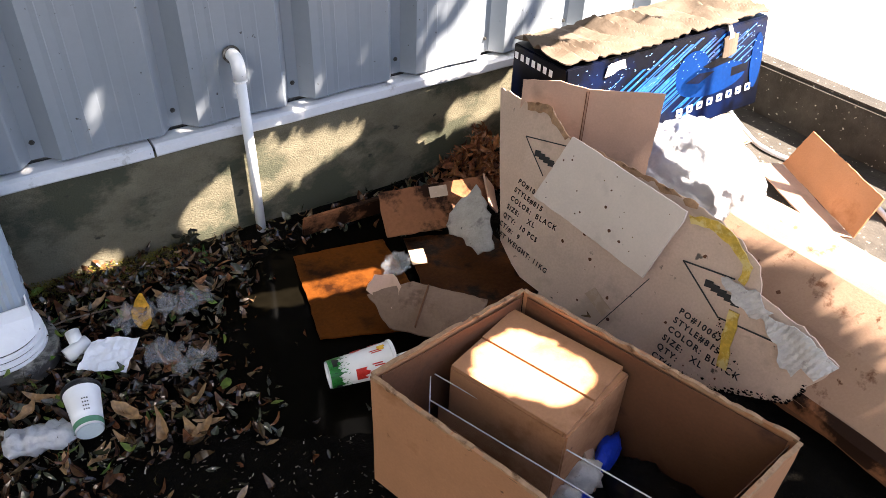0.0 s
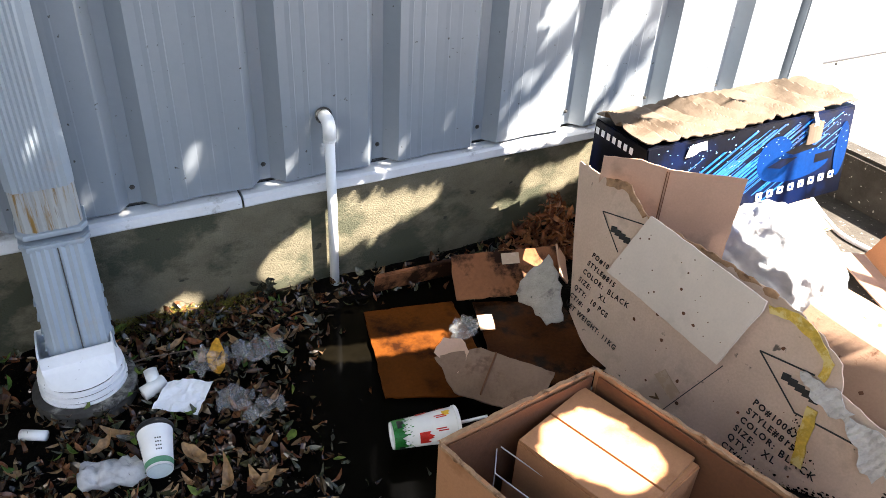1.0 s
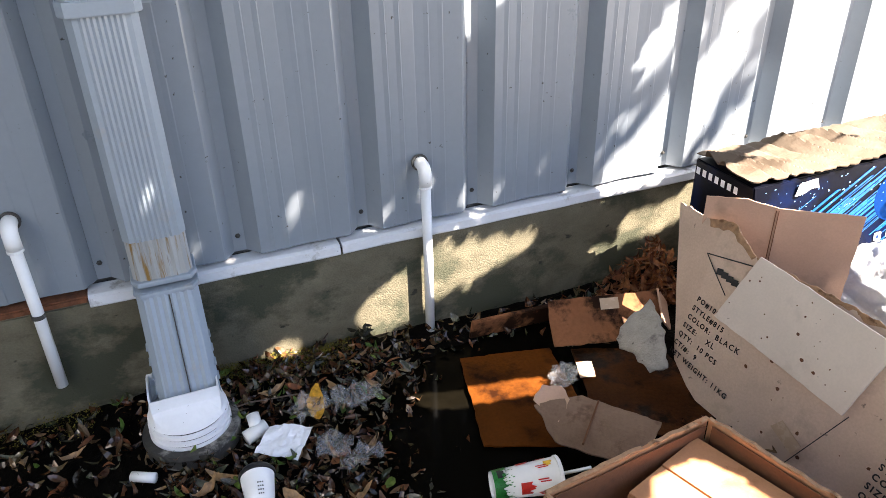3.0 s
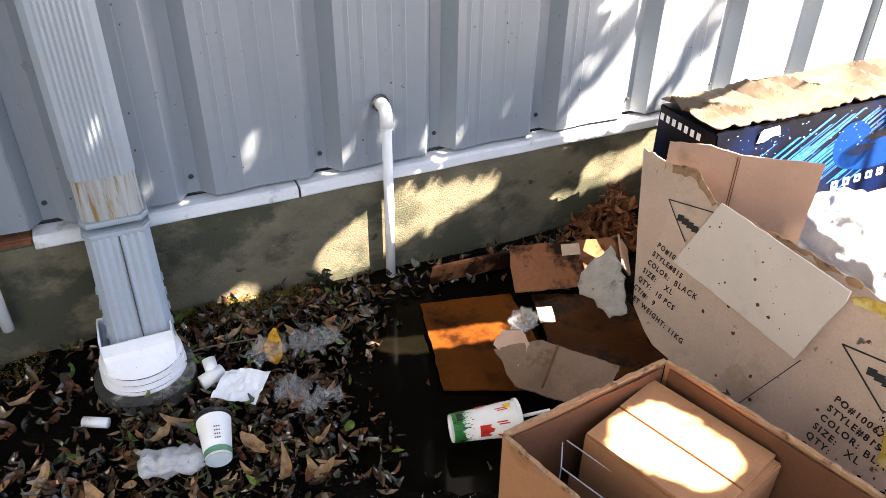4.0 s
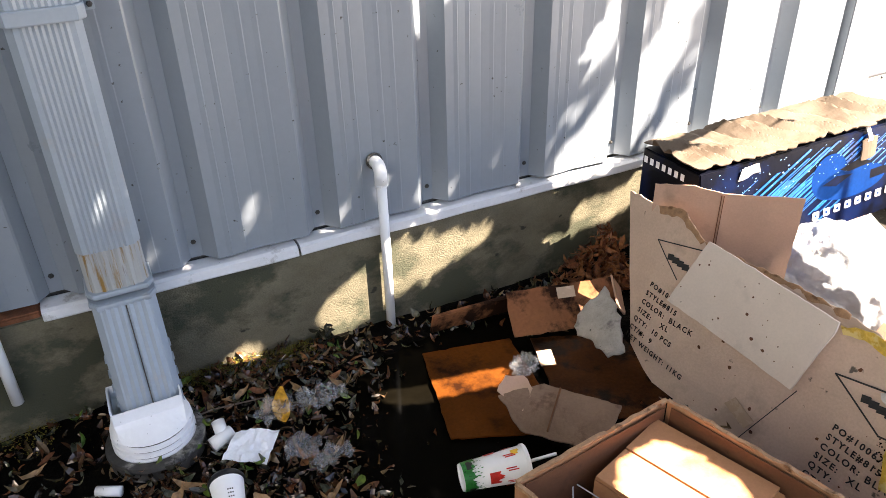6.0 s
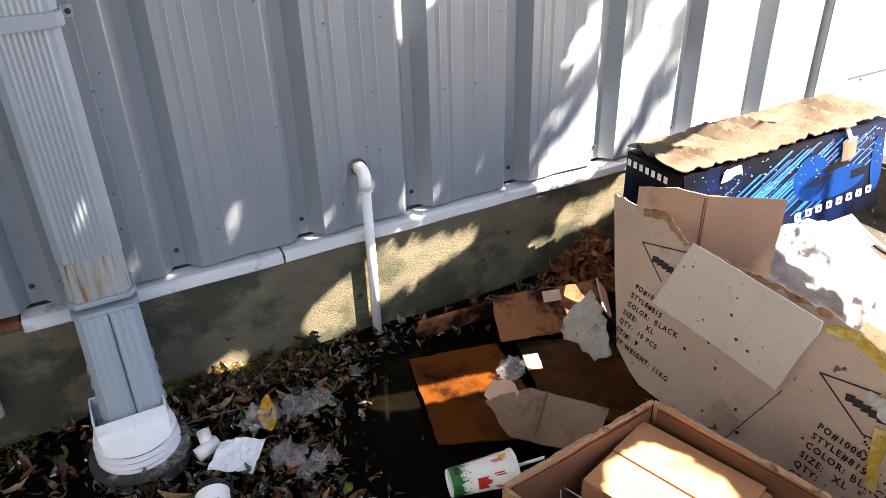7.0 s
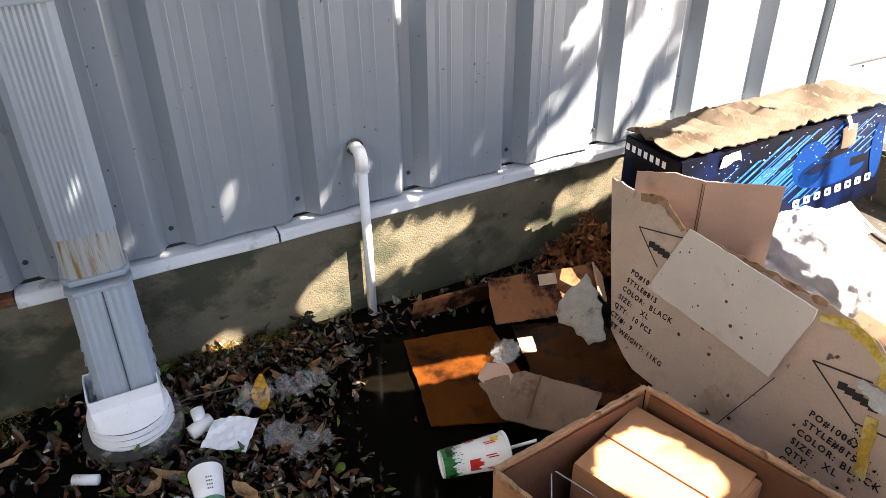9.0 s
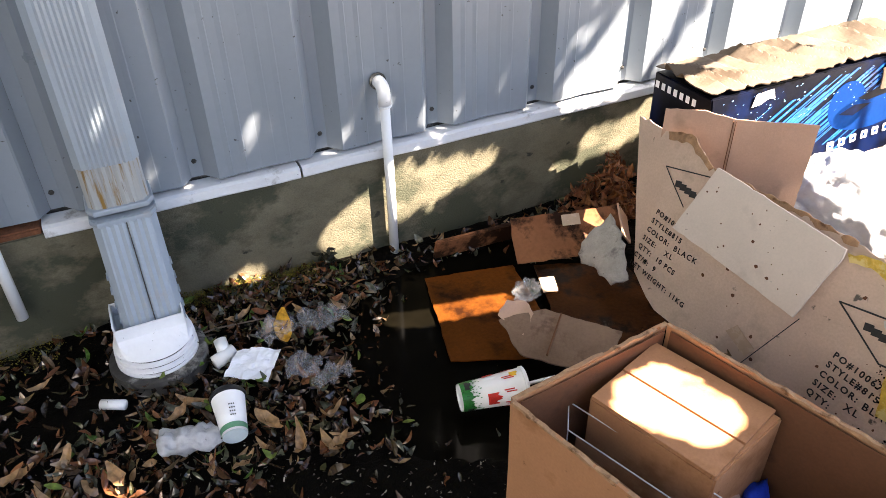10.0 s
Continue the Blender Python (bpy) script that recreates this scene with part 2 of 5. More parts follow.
def nearest(p, poly):
    best = None
    for a, b in zip(poly, poly[1:] + poly[:1]):
        a, b = Vector(a), Vector(b)
        d = b - a
        t = max(0, min(1, (p - a).dot(d) / max(1e-12, d.dot(d))))
        q = a + t * d
        if best is None or (q - p).length < (best - p).length:
            best = q
    return best


def torn_outline(poly, jag, step=0.012, seed=0):
    out = []
    for i, (a, b) in enumerate(zip(poly, poly[1:] + poly[:1])):
        a, b = Vector(a), Vector(b)
        j = jag[i] if isinstance(jag, (list, tuple)) else jag
        k = max(1, int((b - a).length / step)) if j else 1
        nrm = Vector((-(b - a).y, (b - a).x)).normalized()
        for s in range(k):
            p = a.lerp(b, s / k)
            if s:
                p = p + nrm * j * noise.noise((p.x * 60, p.y * 60, seed * 7.3)) * 2
            out.append((p.x, p.y))
    return out


def card(poly, thick=0.004, cell=0.016, bend=None, jag=0.0, seed=0):
    """A sheet cut to an outline in its own x, y plane, with thickness along z, bent by bend(x, y) -> lift."""
    line = torn_outline(poly, jag, seed=seed)
    xs, ys = [p[0] for p in line], [p[1] for p in line]
    nx, ny = int((max(xs) - min(xs)) / cell) + 2, int((max(ys) - min(ys)) / cell) + 2
    ox, oy = min(xs) - cell * 0.31, min(ys) - cell * 0.29
    cells = {(i, j) for i in range(nx) for j in range(ny) if inside((ox + (i + 0.5) * cell, oy + (j + 0.5) * cell), line)}
    b = bmesh.new()
    tops, lows = {}, {}
    count = {}
    for i, j in cells:
        for k in ((i, j), (i + 1, j), (i + 1, j + 1), (i, j + 1)):
            count[k] = count.get(k, 0) + 1
    spots = {}
    for k in sorted(count):
        p = Vector((ox + k[0] * cell, oy + k[1] * cell))
        spots[k] = nearest(p, line) if count[k] < 4 else p
    rim = [k for k in spots if count[k] < 4]
    for c in poly:
        c = Vector(c)
        spots[min(rim, key=lambda k: (spots[k] - c).length)] = c
    for k, p in spots.items():
        z = bend(p.x, p.y) if bend else 0.0
        z += 0.0022 * noise.noise((p.x * 9, p.y * 9, seed + 0.5))
        tops[k] = b.verts.new((p.x, p.y, z))
        lows[k] = b.verts.new((p.x, p.y, z - thick))
    edges = {}
    for i, j in sorted(cells):
        ks = [(i, j), (i + 1, j), (i + 1, j + 1), (i, j + 1)]
        b.faces.new([tops[k] for k in ks])
        b.faces.new([lows[k] for k in ks[::-1]])
        for a, c in zip(ks, ks[1:] + ks[:1]):
            edges[(a, c)] = 1
    for a, c in edges:
        if (c, a) not in edges:
            b.faces.new((tops[a], lows[a], lows[c], tops[c]))
    return b


def frame_from(origin, x_to, y_hint):
    """A pose with its x axis towards x_to and its y axis near y_hint."""
    o = Vector(origin)
    ex = (Vector(x_to) - o).normalized()
    hy = Vector(y_hint) - o
    ez = ex.cross(hy).normalized()
    ey = ez.cross(ex)
    return Matrix(((ex.x, ey.x, ez.x, o.x), (ex.y, ey.y, ez.y, o.y), (ex.z, ey.z, ez.z, o.z), (0, 0, 0, 1)))


def leaf_verts(L, W, curl, n=5, fold=0.25):
    rows = []
    for i in range(n + 1):
        t = i / n
        w = W * math.sin(math.pi * min(1, t * 0.94 + 0.03)) ** 0.8 * (1 - 0.25 * t)
        z = curl * L * (t - 0.5) ** 2 * 2
        rows.append(((t - 0.5) * L, w / 2, z + fold * w * 0.5, z))
    return rows


def add_leaf(b, m, L, W, curl, n=4, fold=0.25):
    mid, left, right = [], [], []
    for x, w, ze, z in leaf_verts(L, W, curl, n, fold):
        mid.append(b.verts.new(m @ Vector((x, 0, z))))
        left.append(b.verts.new(m @ Vector((x, w, ze))))
        right.append(b.verts.new(m @ Vector((x, -w, ze))))
    for i in range(n):
        b.faces.new((mid[i], mid[i + 1], left[i + 1], left[i]))
        b.faces.new((right[i], right[i + 1], mid[i + 1], mid[i]))


def write(name, text, size, m, material, parent, bold=0.0, drape=None):
    cu = bpy.data.curves.new(name, "FONT")
    cu.body, cu.size, cu.extrude, cu.offset, cu.space_character = text, size, 0.0004, bold, 1.32
    cu.resolution_u = 3
    tmp = new(name, cu)
    me = bpy.data.meshes.new_from_object(tmp.evaluated_get(bpy.context.evaluated_depsgraph_get()))
    bpy.data.objects.remove(tmp)
    me.materials.clear()
    me.materials.append(material)
    if drape:
        me.transform(m)
        for v in me.vertices:
            v.co.z = drape(v.co.x, v.co.y)
    ob = new(name, me)
    ob.parent = parent
    ob.matrix_local = Matrix.Identity(4) if drape else m
    return ob


# ---- ground, pavement, building ----
def ground_height(x, y):
    h = 0.012 * noise.noise((x * 3, y * 3, 0)) + 0.006 * noise.noise((x * 14, y * 14, 3)) + 0.003 * noise.noise((x * 40, y * 40, 5))
    d = ((x - 0.22) / 0.42) ** 2 + ((y + 0.47) / 0.33) ** 2
    h -= 0.05 * math.exp(-d * d)
    h += 0.022 * math.exp(-((x + 0.28) / 0.35) ** 2 - ((y + 0.1) / 0.12) ** 2)
    fade = max(0.0, 1 - max(0, abs(x) - 2) / 3 - max(0, abs(y + 1) - 2) / 3)
    return h * fade - 0.008


def ground_sheet():
    def line(a, b, fine, far):
        inner = list(np.arange(a, b + 1e-6, fine))
        out, s = [], fine
        while True:
            s *= 1.7
            if s > far:
                break
            out.append(s)
        return [a - s for s in reversed(out)] + inner + [b + s for s in out]

    xs, ys = line(-1.5, 1.9, 0.022, 300), line(-2.2, -0.02, 0.022, 300)
    b = bmesh.new()
    g = [[b.verts.new((x, y, ground_height(x, y))) for y in ys] for x in xs]
    for i in range(len(xs) - 1):
        for j in range(len(ys) - 1):
            b.faces.new((g[i][j], g[i + 1][j], g[i + 1][j + 1], g[i][j + 1]))
    return b


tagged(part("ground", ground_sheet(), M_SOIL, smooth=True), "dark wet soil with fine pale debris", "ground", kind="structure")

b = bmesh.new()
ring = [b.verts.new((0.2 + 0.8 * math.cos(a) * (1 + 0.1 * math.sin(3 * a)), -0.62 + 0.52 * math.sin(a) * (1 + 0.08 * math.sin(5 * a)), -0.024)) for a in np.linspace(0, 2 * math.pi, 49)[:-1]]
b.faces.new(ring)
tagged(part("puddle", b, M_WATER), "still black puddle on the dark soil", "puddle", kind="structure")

pav = thing("pavement", (0, 0, 0), "raised pale concrete pavement in full sun", "pavement", kind="structure")
part("slab", box(1.99, 300, -300, 300, -0.3, 0.172), M_PAVE, pav)
part("apron", box(1.32, 1.935, -2.4, -0.05, -0.3, 0.004, 0.003), M_CURB, pav, "dark stained concrete apron at the curb foot")
part("curb", box(1.93, 2.02, -40, -0.06, -0.3, 0.178, 0.012), M_CURB, pav, "dark stained concrete curb face")

found = thing("wall_foundation", (0, 0, 0), "rough concrete foundation wall stained with green algae", "wall", kind="structure")
part("concrete", box(-12, 2.0, -0.048, 0.2, -0.4, 0.283, 0.004), M_CONC, found)


def siding_profile():
    """One 305 mm pitch: a groove, then a wide face in two slightly tilted halves with pressed beads."""
    pitch = [(0.021, 0.0), (0.050, 0.0), (0.079, -0.0375)]

    def face(x):
        if x < 0.181:
            return -0.0375 + 0.0085 * (x - 0.079) / 0.102
        return -0.0285 - 0.0055 * (x - 0.181) / 0.118

    for a, h in ((0.114, 0.0022), (0.148, 0.0022), (0.218, 0.0006), (0.252, 0.0006)):
        if a == 0.218:
            pitch += [(0.1805, face(0.1805)), (0.183, face(0.183))]
        pitch += [(a - 0.012, face(a - 0.012)), (a - 0.001, face(a) - h), (a + 0.0016, face(a + 0.0016))]
    return pitch + [(0.299, face(0.299)), (0.3035, face(0.299) + 0.003)]


def siding_sheet(x0, count, z0, z1):
    pts = [(x0 + k * 0.305 + x, y) for k in range(count) for x, y in siding_profile()] + [(x0 + count * 0.305 + 0.0205, 0.0)]
    b = bmesh.new()
    cols = []
    for dy in (0.0, 0.0012):
        cols.append([(b.verts.new((x, y + dy, z0)), b.verts.new((x, y + dy, z1))) for x, y in pts])
    for c in cols:
        for (a, d), (e, f) in zip(c, c[1:]):
            b.faces.new((a, e, f, d))
    f, k = cols
    for i in range(len(pts) - 1):
        b.faces.new((f[i][0], k[i][0], k[i + 1][0], f[i + 1][0]))
    return b


siding = thing("wall_siding", (0, 0, 0), "pale grey ribbed steel siding with small dirt specks", "wall", kind="structure")
for k in range(-12, 2):
    part("panel", siding_sheet(-0.61 + 0.915 * k, 3, 0.309, 3.2), M_SIDING, siding)
screw_me = None
for k in range(-6, 9):
    for z in (0.350, 1.55):
        if screw_me is None:
            s = lathe([(0.0065, 0), (0.0065, 0.0015), (0.004, 0.0018), (0.004, 0.005), (0.0025, 0.006)], 6)
            o = part("screw", s, M_DRAIN, siding, "small hex-head screw")
            screw_me = o.data
        else:
            o = new("screw", screw_me)
            o.parent = siding
        o.matrix_local = pose(0.305 * k + 0.034, -0.0005, z, 90, 0, 0)
part("closure_strip", box(-12, 2.03, 0.012, 0.2, 0.283, 3.2), M_DRAIN, siding)
part("panel", siding_sheet(1.22, 2, 0.309, 3.2), M_SIDING, siding)
part("corner_trim", box(1.866, 2.035, -0.040, 0.2, 0.285, 3.2, 0.003), M_SIDING, siding, "folded steel corner trim")

# eave added out of view to darken the upper wall
roof = thing("unseen_eave", (0, 0, 0), "added roof edge out of view that cuts skylight on the wall", "roof", kind="structure")
part("soffit", box(-12, 2.3, -0.40, 6.0, 3.2, 3.26), M_SIDING, roof)
# two walls added out of view to block low sky from front and left
part("wall_south", box(-2.75, 1.9, -7.15, -7.0, -0.3, 3.0), M_SIDING)
tagged(bpy.data.objects["wall_south"], "unseen grey wall added to close the yard and block sky light", "wall", kind="structure")
part("wall_west", box(-2.75, -2.6, -6.99, -0.07, -0.3, 3.2), M_SIDING)
tagged(bpy.data.objects["wall_west"], "unseen grey wall added to close the yard and block sky light", "wall", kind="structure")

flash = thing("trim_flashing", (0, 0, 0), "white painted sill flashing with dirt and a seam", "flashing", kind="structure")


def flashing(x0, x1):
    prof = [(-0.0, 0.3005), (-0.046, 0.2995), (-0.055, 0.295), (-0.057, 0.2755), (-0.055, 0.272), (-0.0505, 0.273), (-0.0495, 0.286), (0.0, 0.291)]
    b = bmesh.new()
    n = max(2, int((x1 - x0) / 0.05))
    rings = []
    for i in range(n + 1):
        x = x0 + (x1 - x0) * i / n
        w = 0.0025 * noise.noise((x * 5, 0, 0))
        rings.append([b.verts.new((x, y + w, z + w * 0.6)) for y, z in prof])
    for a, c in zip(rings, rings[1:]):
        for k in range(len(prof) - 1):
            b.faces.new((a[k], c[k], c[k + 1], a[k + 1]))
    b.faces.new(rings[0])
    b.faces.new(rings[-1][::-1])
    return b


part("flashing_length", flashing(-0.612, -0.040), M_FLASH, flash)
part("flashing_length", flashing(-0.034, 2.0), M_FLASH, flash)
part("flashing_length", flashing(-12, -1.15), M_FLASH, flash)
part("rusted_sill", box(-1.15, -0.612, -0.052, 0.0, 0.2835, 0.300, 0.004), mat("rusty_board", (0.16, 0.06, 0.025), 0.9, 0, 0.4, 18, 0.8, 90), flash, "rust-brown exposed sill board")

# ---- downspout ----
ds = thing("downspout", (-0.447, -0.033, 0), "white corrugated aluminium downspout with rust streaks, feeding a ground drain", "downspout")


def spout(w, d, stations, corr=0.0, n=9, margin=0.017):
    """A rectangular corrugated tube through (y, z, scale) stations; y is the middle of its depth."""
    b = bmesh.new()
    rings = []
    outline = []
    for k in range(n * 4 + 1):
        t = k / (n * 4)
        x = -w / 2 + margin + (w - 2 * margin) * t
        outline.append((x, -d / 2 - corr * 0.5 * (1 - math.cos(2 * math.pi * t * n)) + corr))
    outline = [(-w / 2, -d / 2 + 0.022), (-w / 2 + 0.014, -d / 2 + corr)] + outline + [(w / 2 - 0.014, -d / 2 + corr), (w / 2, -d / 2 + 0.022), (w / 2, d / 2), (-w / 2, d / 2)]
    for y, z, s in stations:
        rings.append([b.verts.new((x * s, y + v * s, z)) for x, v in outline])
    m = len(outline)
    for a, c in zip(rings, rings[1:]):
        for k in range(m):
            b.faces.new((a[k], a[(k + 1) % m], c[(k + 1) % m], c[k]))
    b.faces.new(rings[0])
    b.faces.new(rings[-1][::-1])
    return b


part("upper_pipe", spout(0.128, 0.088, [(-0.046, 0.44, 1), (-0.046, 0.94, 1)], 0.0034, 8, 0.024), M_WHITE, ds, smooth=False)
part("top_pipe", spout(0.134, 0.094, [(-0.047, 0.925, 1), (-0.047, 3.1, 1)], 0.003, 8, 0.024), M_WHITE, ds)
part("strap", spout(0.146, 0.104, [(-0.048, 0.899, 0.97), (-0.048, 0.902, 1.0), (-0.048, 0.924, 1.0), (-0.048, 0.927, 0.97)]), M_WHITE, ds, "wide white strap with a bolted tab")
part("strap_tab", box(0.073, 0.092, -0.03, -0.027, 0.903, 0.925, 0.001), M_WHITE, ds)
part("bolt", lathe([(0.006, 0), (0.006, 0.004), (0.003, 0.005), (0.003, 0.010)], 6), M_DRAIN, ds, "dark hex bolt", m=pose(0.083, -0.030, 0.914, 90, 0, 0))
part("rusty_joint", spout(0.124, 0.084, [(-0.052, 0.335, 1), (-0.046, 0.445, 1)], 0.004, 5, 0.026), M_RUST, ds, "rust-streaked joint")
for z, y in ((0.342, -0.052), (0.318, -0.060)):
    part("crimp_band", spout(0.138, 0.096, [(y, z - 0.006, 0.97), (y, z - 0.003, 1.0), (y, z + 0.003, 1.0), (y, z + 0.006, 0.97)]), M_WHITE, ds)
part("lower_elbow", spout(0.130, 0.088, [(-0.190, 0.06, 1), (-0.172, 0.12, 1), (-0.135, 0.19, 1), (-0.088, 0.27, 1), (-0.060, 0.325, 1)], 0.0050, 6, 0.018), M_WHITE, ds)
for s in (-1, 1):
    for k in range(4):
        z = 0.13 + 0.028 * k
        y = -0.168 + 0.55 * (z - 0.13) - 0.015
        part("crimp", box(s * 0.066 - 0.002, s * 0.066 + 0.002, y - 0.018, y + 0.012, z - 0.002, z + 0.002, 0.001), M_WHITE, ds)


part("seam", tube([(0.002, -0.2335, 0.065), (0.002, -0.2155, 0.12), (0.002, -0.1785, 0.19), (0.002, -0.1315, 0.27), (0.002, -0.1035, 0.318)], 0.0013, 6), M_DRAIN, ds, "dark folded seam")


def adapter():
    b = bmesh.new()
    rings = []
    n = 40
    for z, k, r in ((0.122, 0.0, 0.0), (0.092, 0.0, 0.0), (0.085, 0.25, 0.0), (0.072, 0.8, 0.0), (0.066, 1.0, 0.002), (0.064, 1.0, -0.004), (0.059, 1.0, -0.004), (0.057, 1.0, 0.003), (0.050, 1.0, 0.004), (0.048, 1.0, -0.003), (0.043, 1.0, -0.003), (0.041, 1.0, 0.004), (0.034, 1.0, 0.005), (0.032, 1.0, -0.002), (0.027, 1.0, -0.002), (0.025, 1.0, 0.005), (0.0, 1.0, 0.004)):
        ring = []
        for i in range(n):
            a = 2 * math.pi * i / n
            c, s = math.cos(a), math.sin(a)
            q = max(abs(c) / 0.0735, abs(s) / 0.052)
            rect = Vector((c / q, s / q))
            circ = Vector((c, s)) * (0.083 + r) + Vector((0, -0.03))
            p = rect.lerp(circ, k)
            ring.append(b.verts.new((p.x, p.y, z)))
        rings.append(ring)
    inner = [b.verts.new((v.co.x * 0.95, v.co.y * 0.94, 0.121)) for v in rings[0]]
    deep = [b.verts.new((v.co.x * 0.95, v.co.y * 0.94, 0.08)) for v in rings[0]]
    for a, c in [(deep, inner), (inner, rings[0])] + list(zip(rings, rings[1:])):
        for i in range(n):
            b.faces.new((a[i], a[(i + 1) % n], c[(i + 1) % n], c[i]))
    return b


part("drain_adapter", adapter(), mat("white_plastic", (0.86, 0.87, 0.88), 0.35, 0, 0.04, 10, 0.05, 90, stain=(0.6, 0.58, 0.52), sscale=16, sat=0.64, stain2=(0.10, 0.09, 0.07), s2scale=95, s2at=0.70), ds, "white plastic adapter with ring grooves", smooth=False, m=pose(-0.012, -0.178, 0.012))
# dark rings paint in the grooves' shade along with their dirt
for z, r in ((0.0615, 0.0798), (0.0455, 0.0808), (0.0295, 0.0818)):
    part("ring_groove", lathe([(r, -0.0024), (r, 0.0024)], 40), M_DRAIN, ds, "ring groove darkened for its shade and dirt", m=pose(-0.012, -0.208, 0.012 + z))
part("ground_pipe", lathe([(0.104, -0.06), (0.104, 0.012), (0.106, 0.02), (0.104, 0.03), (0.088, 0.032), (0.084, 0.0), (0.02, -0.01)], 36), M_DRAIN, ds, "grimy black round drain pipe", m=pose(-0.012, -0.210, 0.004))

# ---- white drain lines ----
def conduit(name, x, y_out, z_top, z_bot, r, label):
    t = thing(name, (x, -0.033, 0), label, "pipe", "white drain pipes")
    bend = [(0, 0.02, z_top), (0, -y_out + 0.022, z_top)]
    for k in range(1, 6):
        a = math.pi / 2 * k / 5
        bend.append((0, -y_out + 0.022 - 0.022 * math.sin(a), z_top - 0.022 * (1 - math.cos(a))))
    part("elbow", tube(bend + [(0, -y_out, z_top - 0.048)], r * 1.28, 18), M_PVC, t, "glossy white elbow fitting", smooth=True)
    part("pipe", tube([(0, -y_out, z_top - 0.045), (0.001, -y_out, (z_top + z_bot) / 2), (0, -y_out, z_bot)], r, 18), M_PVC, t, smooth=True)
    part("collar", tube([(0, -y_out, z_top - 0.052), (0, -y_out, z_top - 0.047)], r * 1.33, 18), M_PVC, t)
    part("wall_flange", tube([(0, -0.001, z_top), (0, -0.006, z_top)], r * 1.7, 18), M_DRAIN, t, "dark sealant ring")
    return t


conduit("pvc_drain_pipe", 0.182, 0.040, 0.470, -0.01, 0.0125, "white PVC drain pipe with an elbow, running down the foundation")
left = conduit("pvc_drain_pipe", -0.712, 0.040, 0.500, 0.100, 0.0125, "white PVC pipe stub with a dark clamp, ending above soil")
part("clamp", tube([(0, -0.04, 0.285), (0, -0.04, 0.295)], 0.0145, 16), M_DRAIN, left, "dark clamp ring")


# ---- cartons ----
def open_carton(name, corners, h, mat_out, label, wall=0.006, skew=0.0):
    """A topless carton on four ground corners (in order); walls lean outwards by skew."""
    o = Vector((*corners[0], 0))
    t = thing(name, (o.x, o.y, 0), label, "carton")
    c = [Vector((x - o.x, y - o.y, 0)) for x, y in corners]
    mid = sum(c, Vector()) / 4
    for i in range(4):
        a, d = c[i], c[(i + 1) % 4]
        nrm = Vector(((d - a).y, -(d - a).x, 0)).normalized()
        if nrm.dot(mid - a) > 0:
            nrm = -nrm
        L = (d - a).length
        m = frame_from(a + nrm * 0.0, d, a + Vector((0, 0, 1)) + nrm * skew)
        poly = [(0.001, 0.0), (L - 0.001, 0.0), (L, h), (0, h)]
        b = card(poly, wall, 0.03, lambda x, y, L=L, i=i: 0.006 * math.sin(math.pi * x / L) * math.sin(math.pi * y / h) + 0.004 * (y / h) ** 2 * noise.noise((x * 5, i, 0)), [0, 0, 0.002, 0], i)
        wall_part = part("side_wall", b, mat_out, t, m=m)
        # inner face puts the carton's inside shade into a darker colour
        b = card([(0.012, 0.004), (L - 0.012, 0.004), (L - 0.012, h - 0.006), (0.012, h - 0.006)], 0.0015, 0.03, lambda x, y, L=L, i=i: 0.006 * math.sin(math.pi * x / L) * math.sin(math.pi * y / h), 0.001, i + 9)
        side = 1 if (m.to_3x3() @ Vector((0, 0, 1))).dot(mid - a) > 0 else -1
        part("inner_face", b, M_KRAFT_DARK, wall_part, "stained inside, darkened for its shade", m=pose(0, 0, 0.0062 if side > 0 else -0.0142))
        b = card([(0.0, h - 0.004), (L, h - 0.004), (L, h + 0.002), (0.0, h + 0.002)], 0.0075, 0.0045, lambda x, y, i=i: 0.0008 + 0.0025 * noise.noise((x * 30, y * 30, i)), 0.0022, i + 20)
        part("worn_rim", b, M_RIM, wall_part, "scuffed pale rim")
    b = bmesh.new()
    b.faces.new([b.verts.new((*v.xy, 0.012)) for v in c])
    part("bottom", b, M_KRAFT_DARK, t)
    return t


outer = open_carton("open_carton", [(0.051, -0.917), (0.393, -0.883), (0.525, -1.377), (0.183, -1.411)], 0.27, M_KRAFT_OUT, "large open brown cardboard carton with scuffed rims, holding a smaller carton")


def closed_carton(name, corners, z0, z1, material, label, group="", flap_gap=True):
    o = Vector((*corners[0], z0))
    t = thing(name, tuple(o), label, "carton", group)
    c = [Vector((x - o.x, y - o.y, 0)) for x, y in corners]
    h = z1 - z0
    b = bmesh.new()
    lo = [b.verts.new(v) for v in c]
    hi = [b.verts.new(v + Vector((0, 0, h))) for v in c]
    b.faces.new(lo[::-1])
    for i in range(4):
        b.faces.new((lo[i], lo[(i + 1) % 4], hi[(i + 1) % 4], hi[i]))
    b.faces.new(hi)
    bmesh.ops.bevel(b, geom=list(b.edges), offset=0.003, segments=2, affect="EDGES")
    part("body", b, material, t)
    if flap_gap:
        ex, ey = c[1] - c[0], c[3] - c[0]
        for k, (u0, u1) in enumerate(((0.01, 0.46), (0.475, 0.985))):
            f = [c[0] + ex * u + ey * v for u, v in ((u0, 0.01), (u1, 0.01), (u1, 0.99), (u0, 0.99))]
            b = bmesh.new()
            lo = [b.verts.new(v + Vector((0, 0, h + 0.0005))) for v in f]
            hi = [b.verts.new(v + Vector((0, 0, h + 0.005 + 0.002 * k))) for v in f]
            b.faces.new(hi)
            for i in range(4):
                b.faces.new((lo[i], lo[(i + 1) % 4], hi[(i + 1) % 4], hi[i]))
            part("top_flap", b, material, t)
    return t


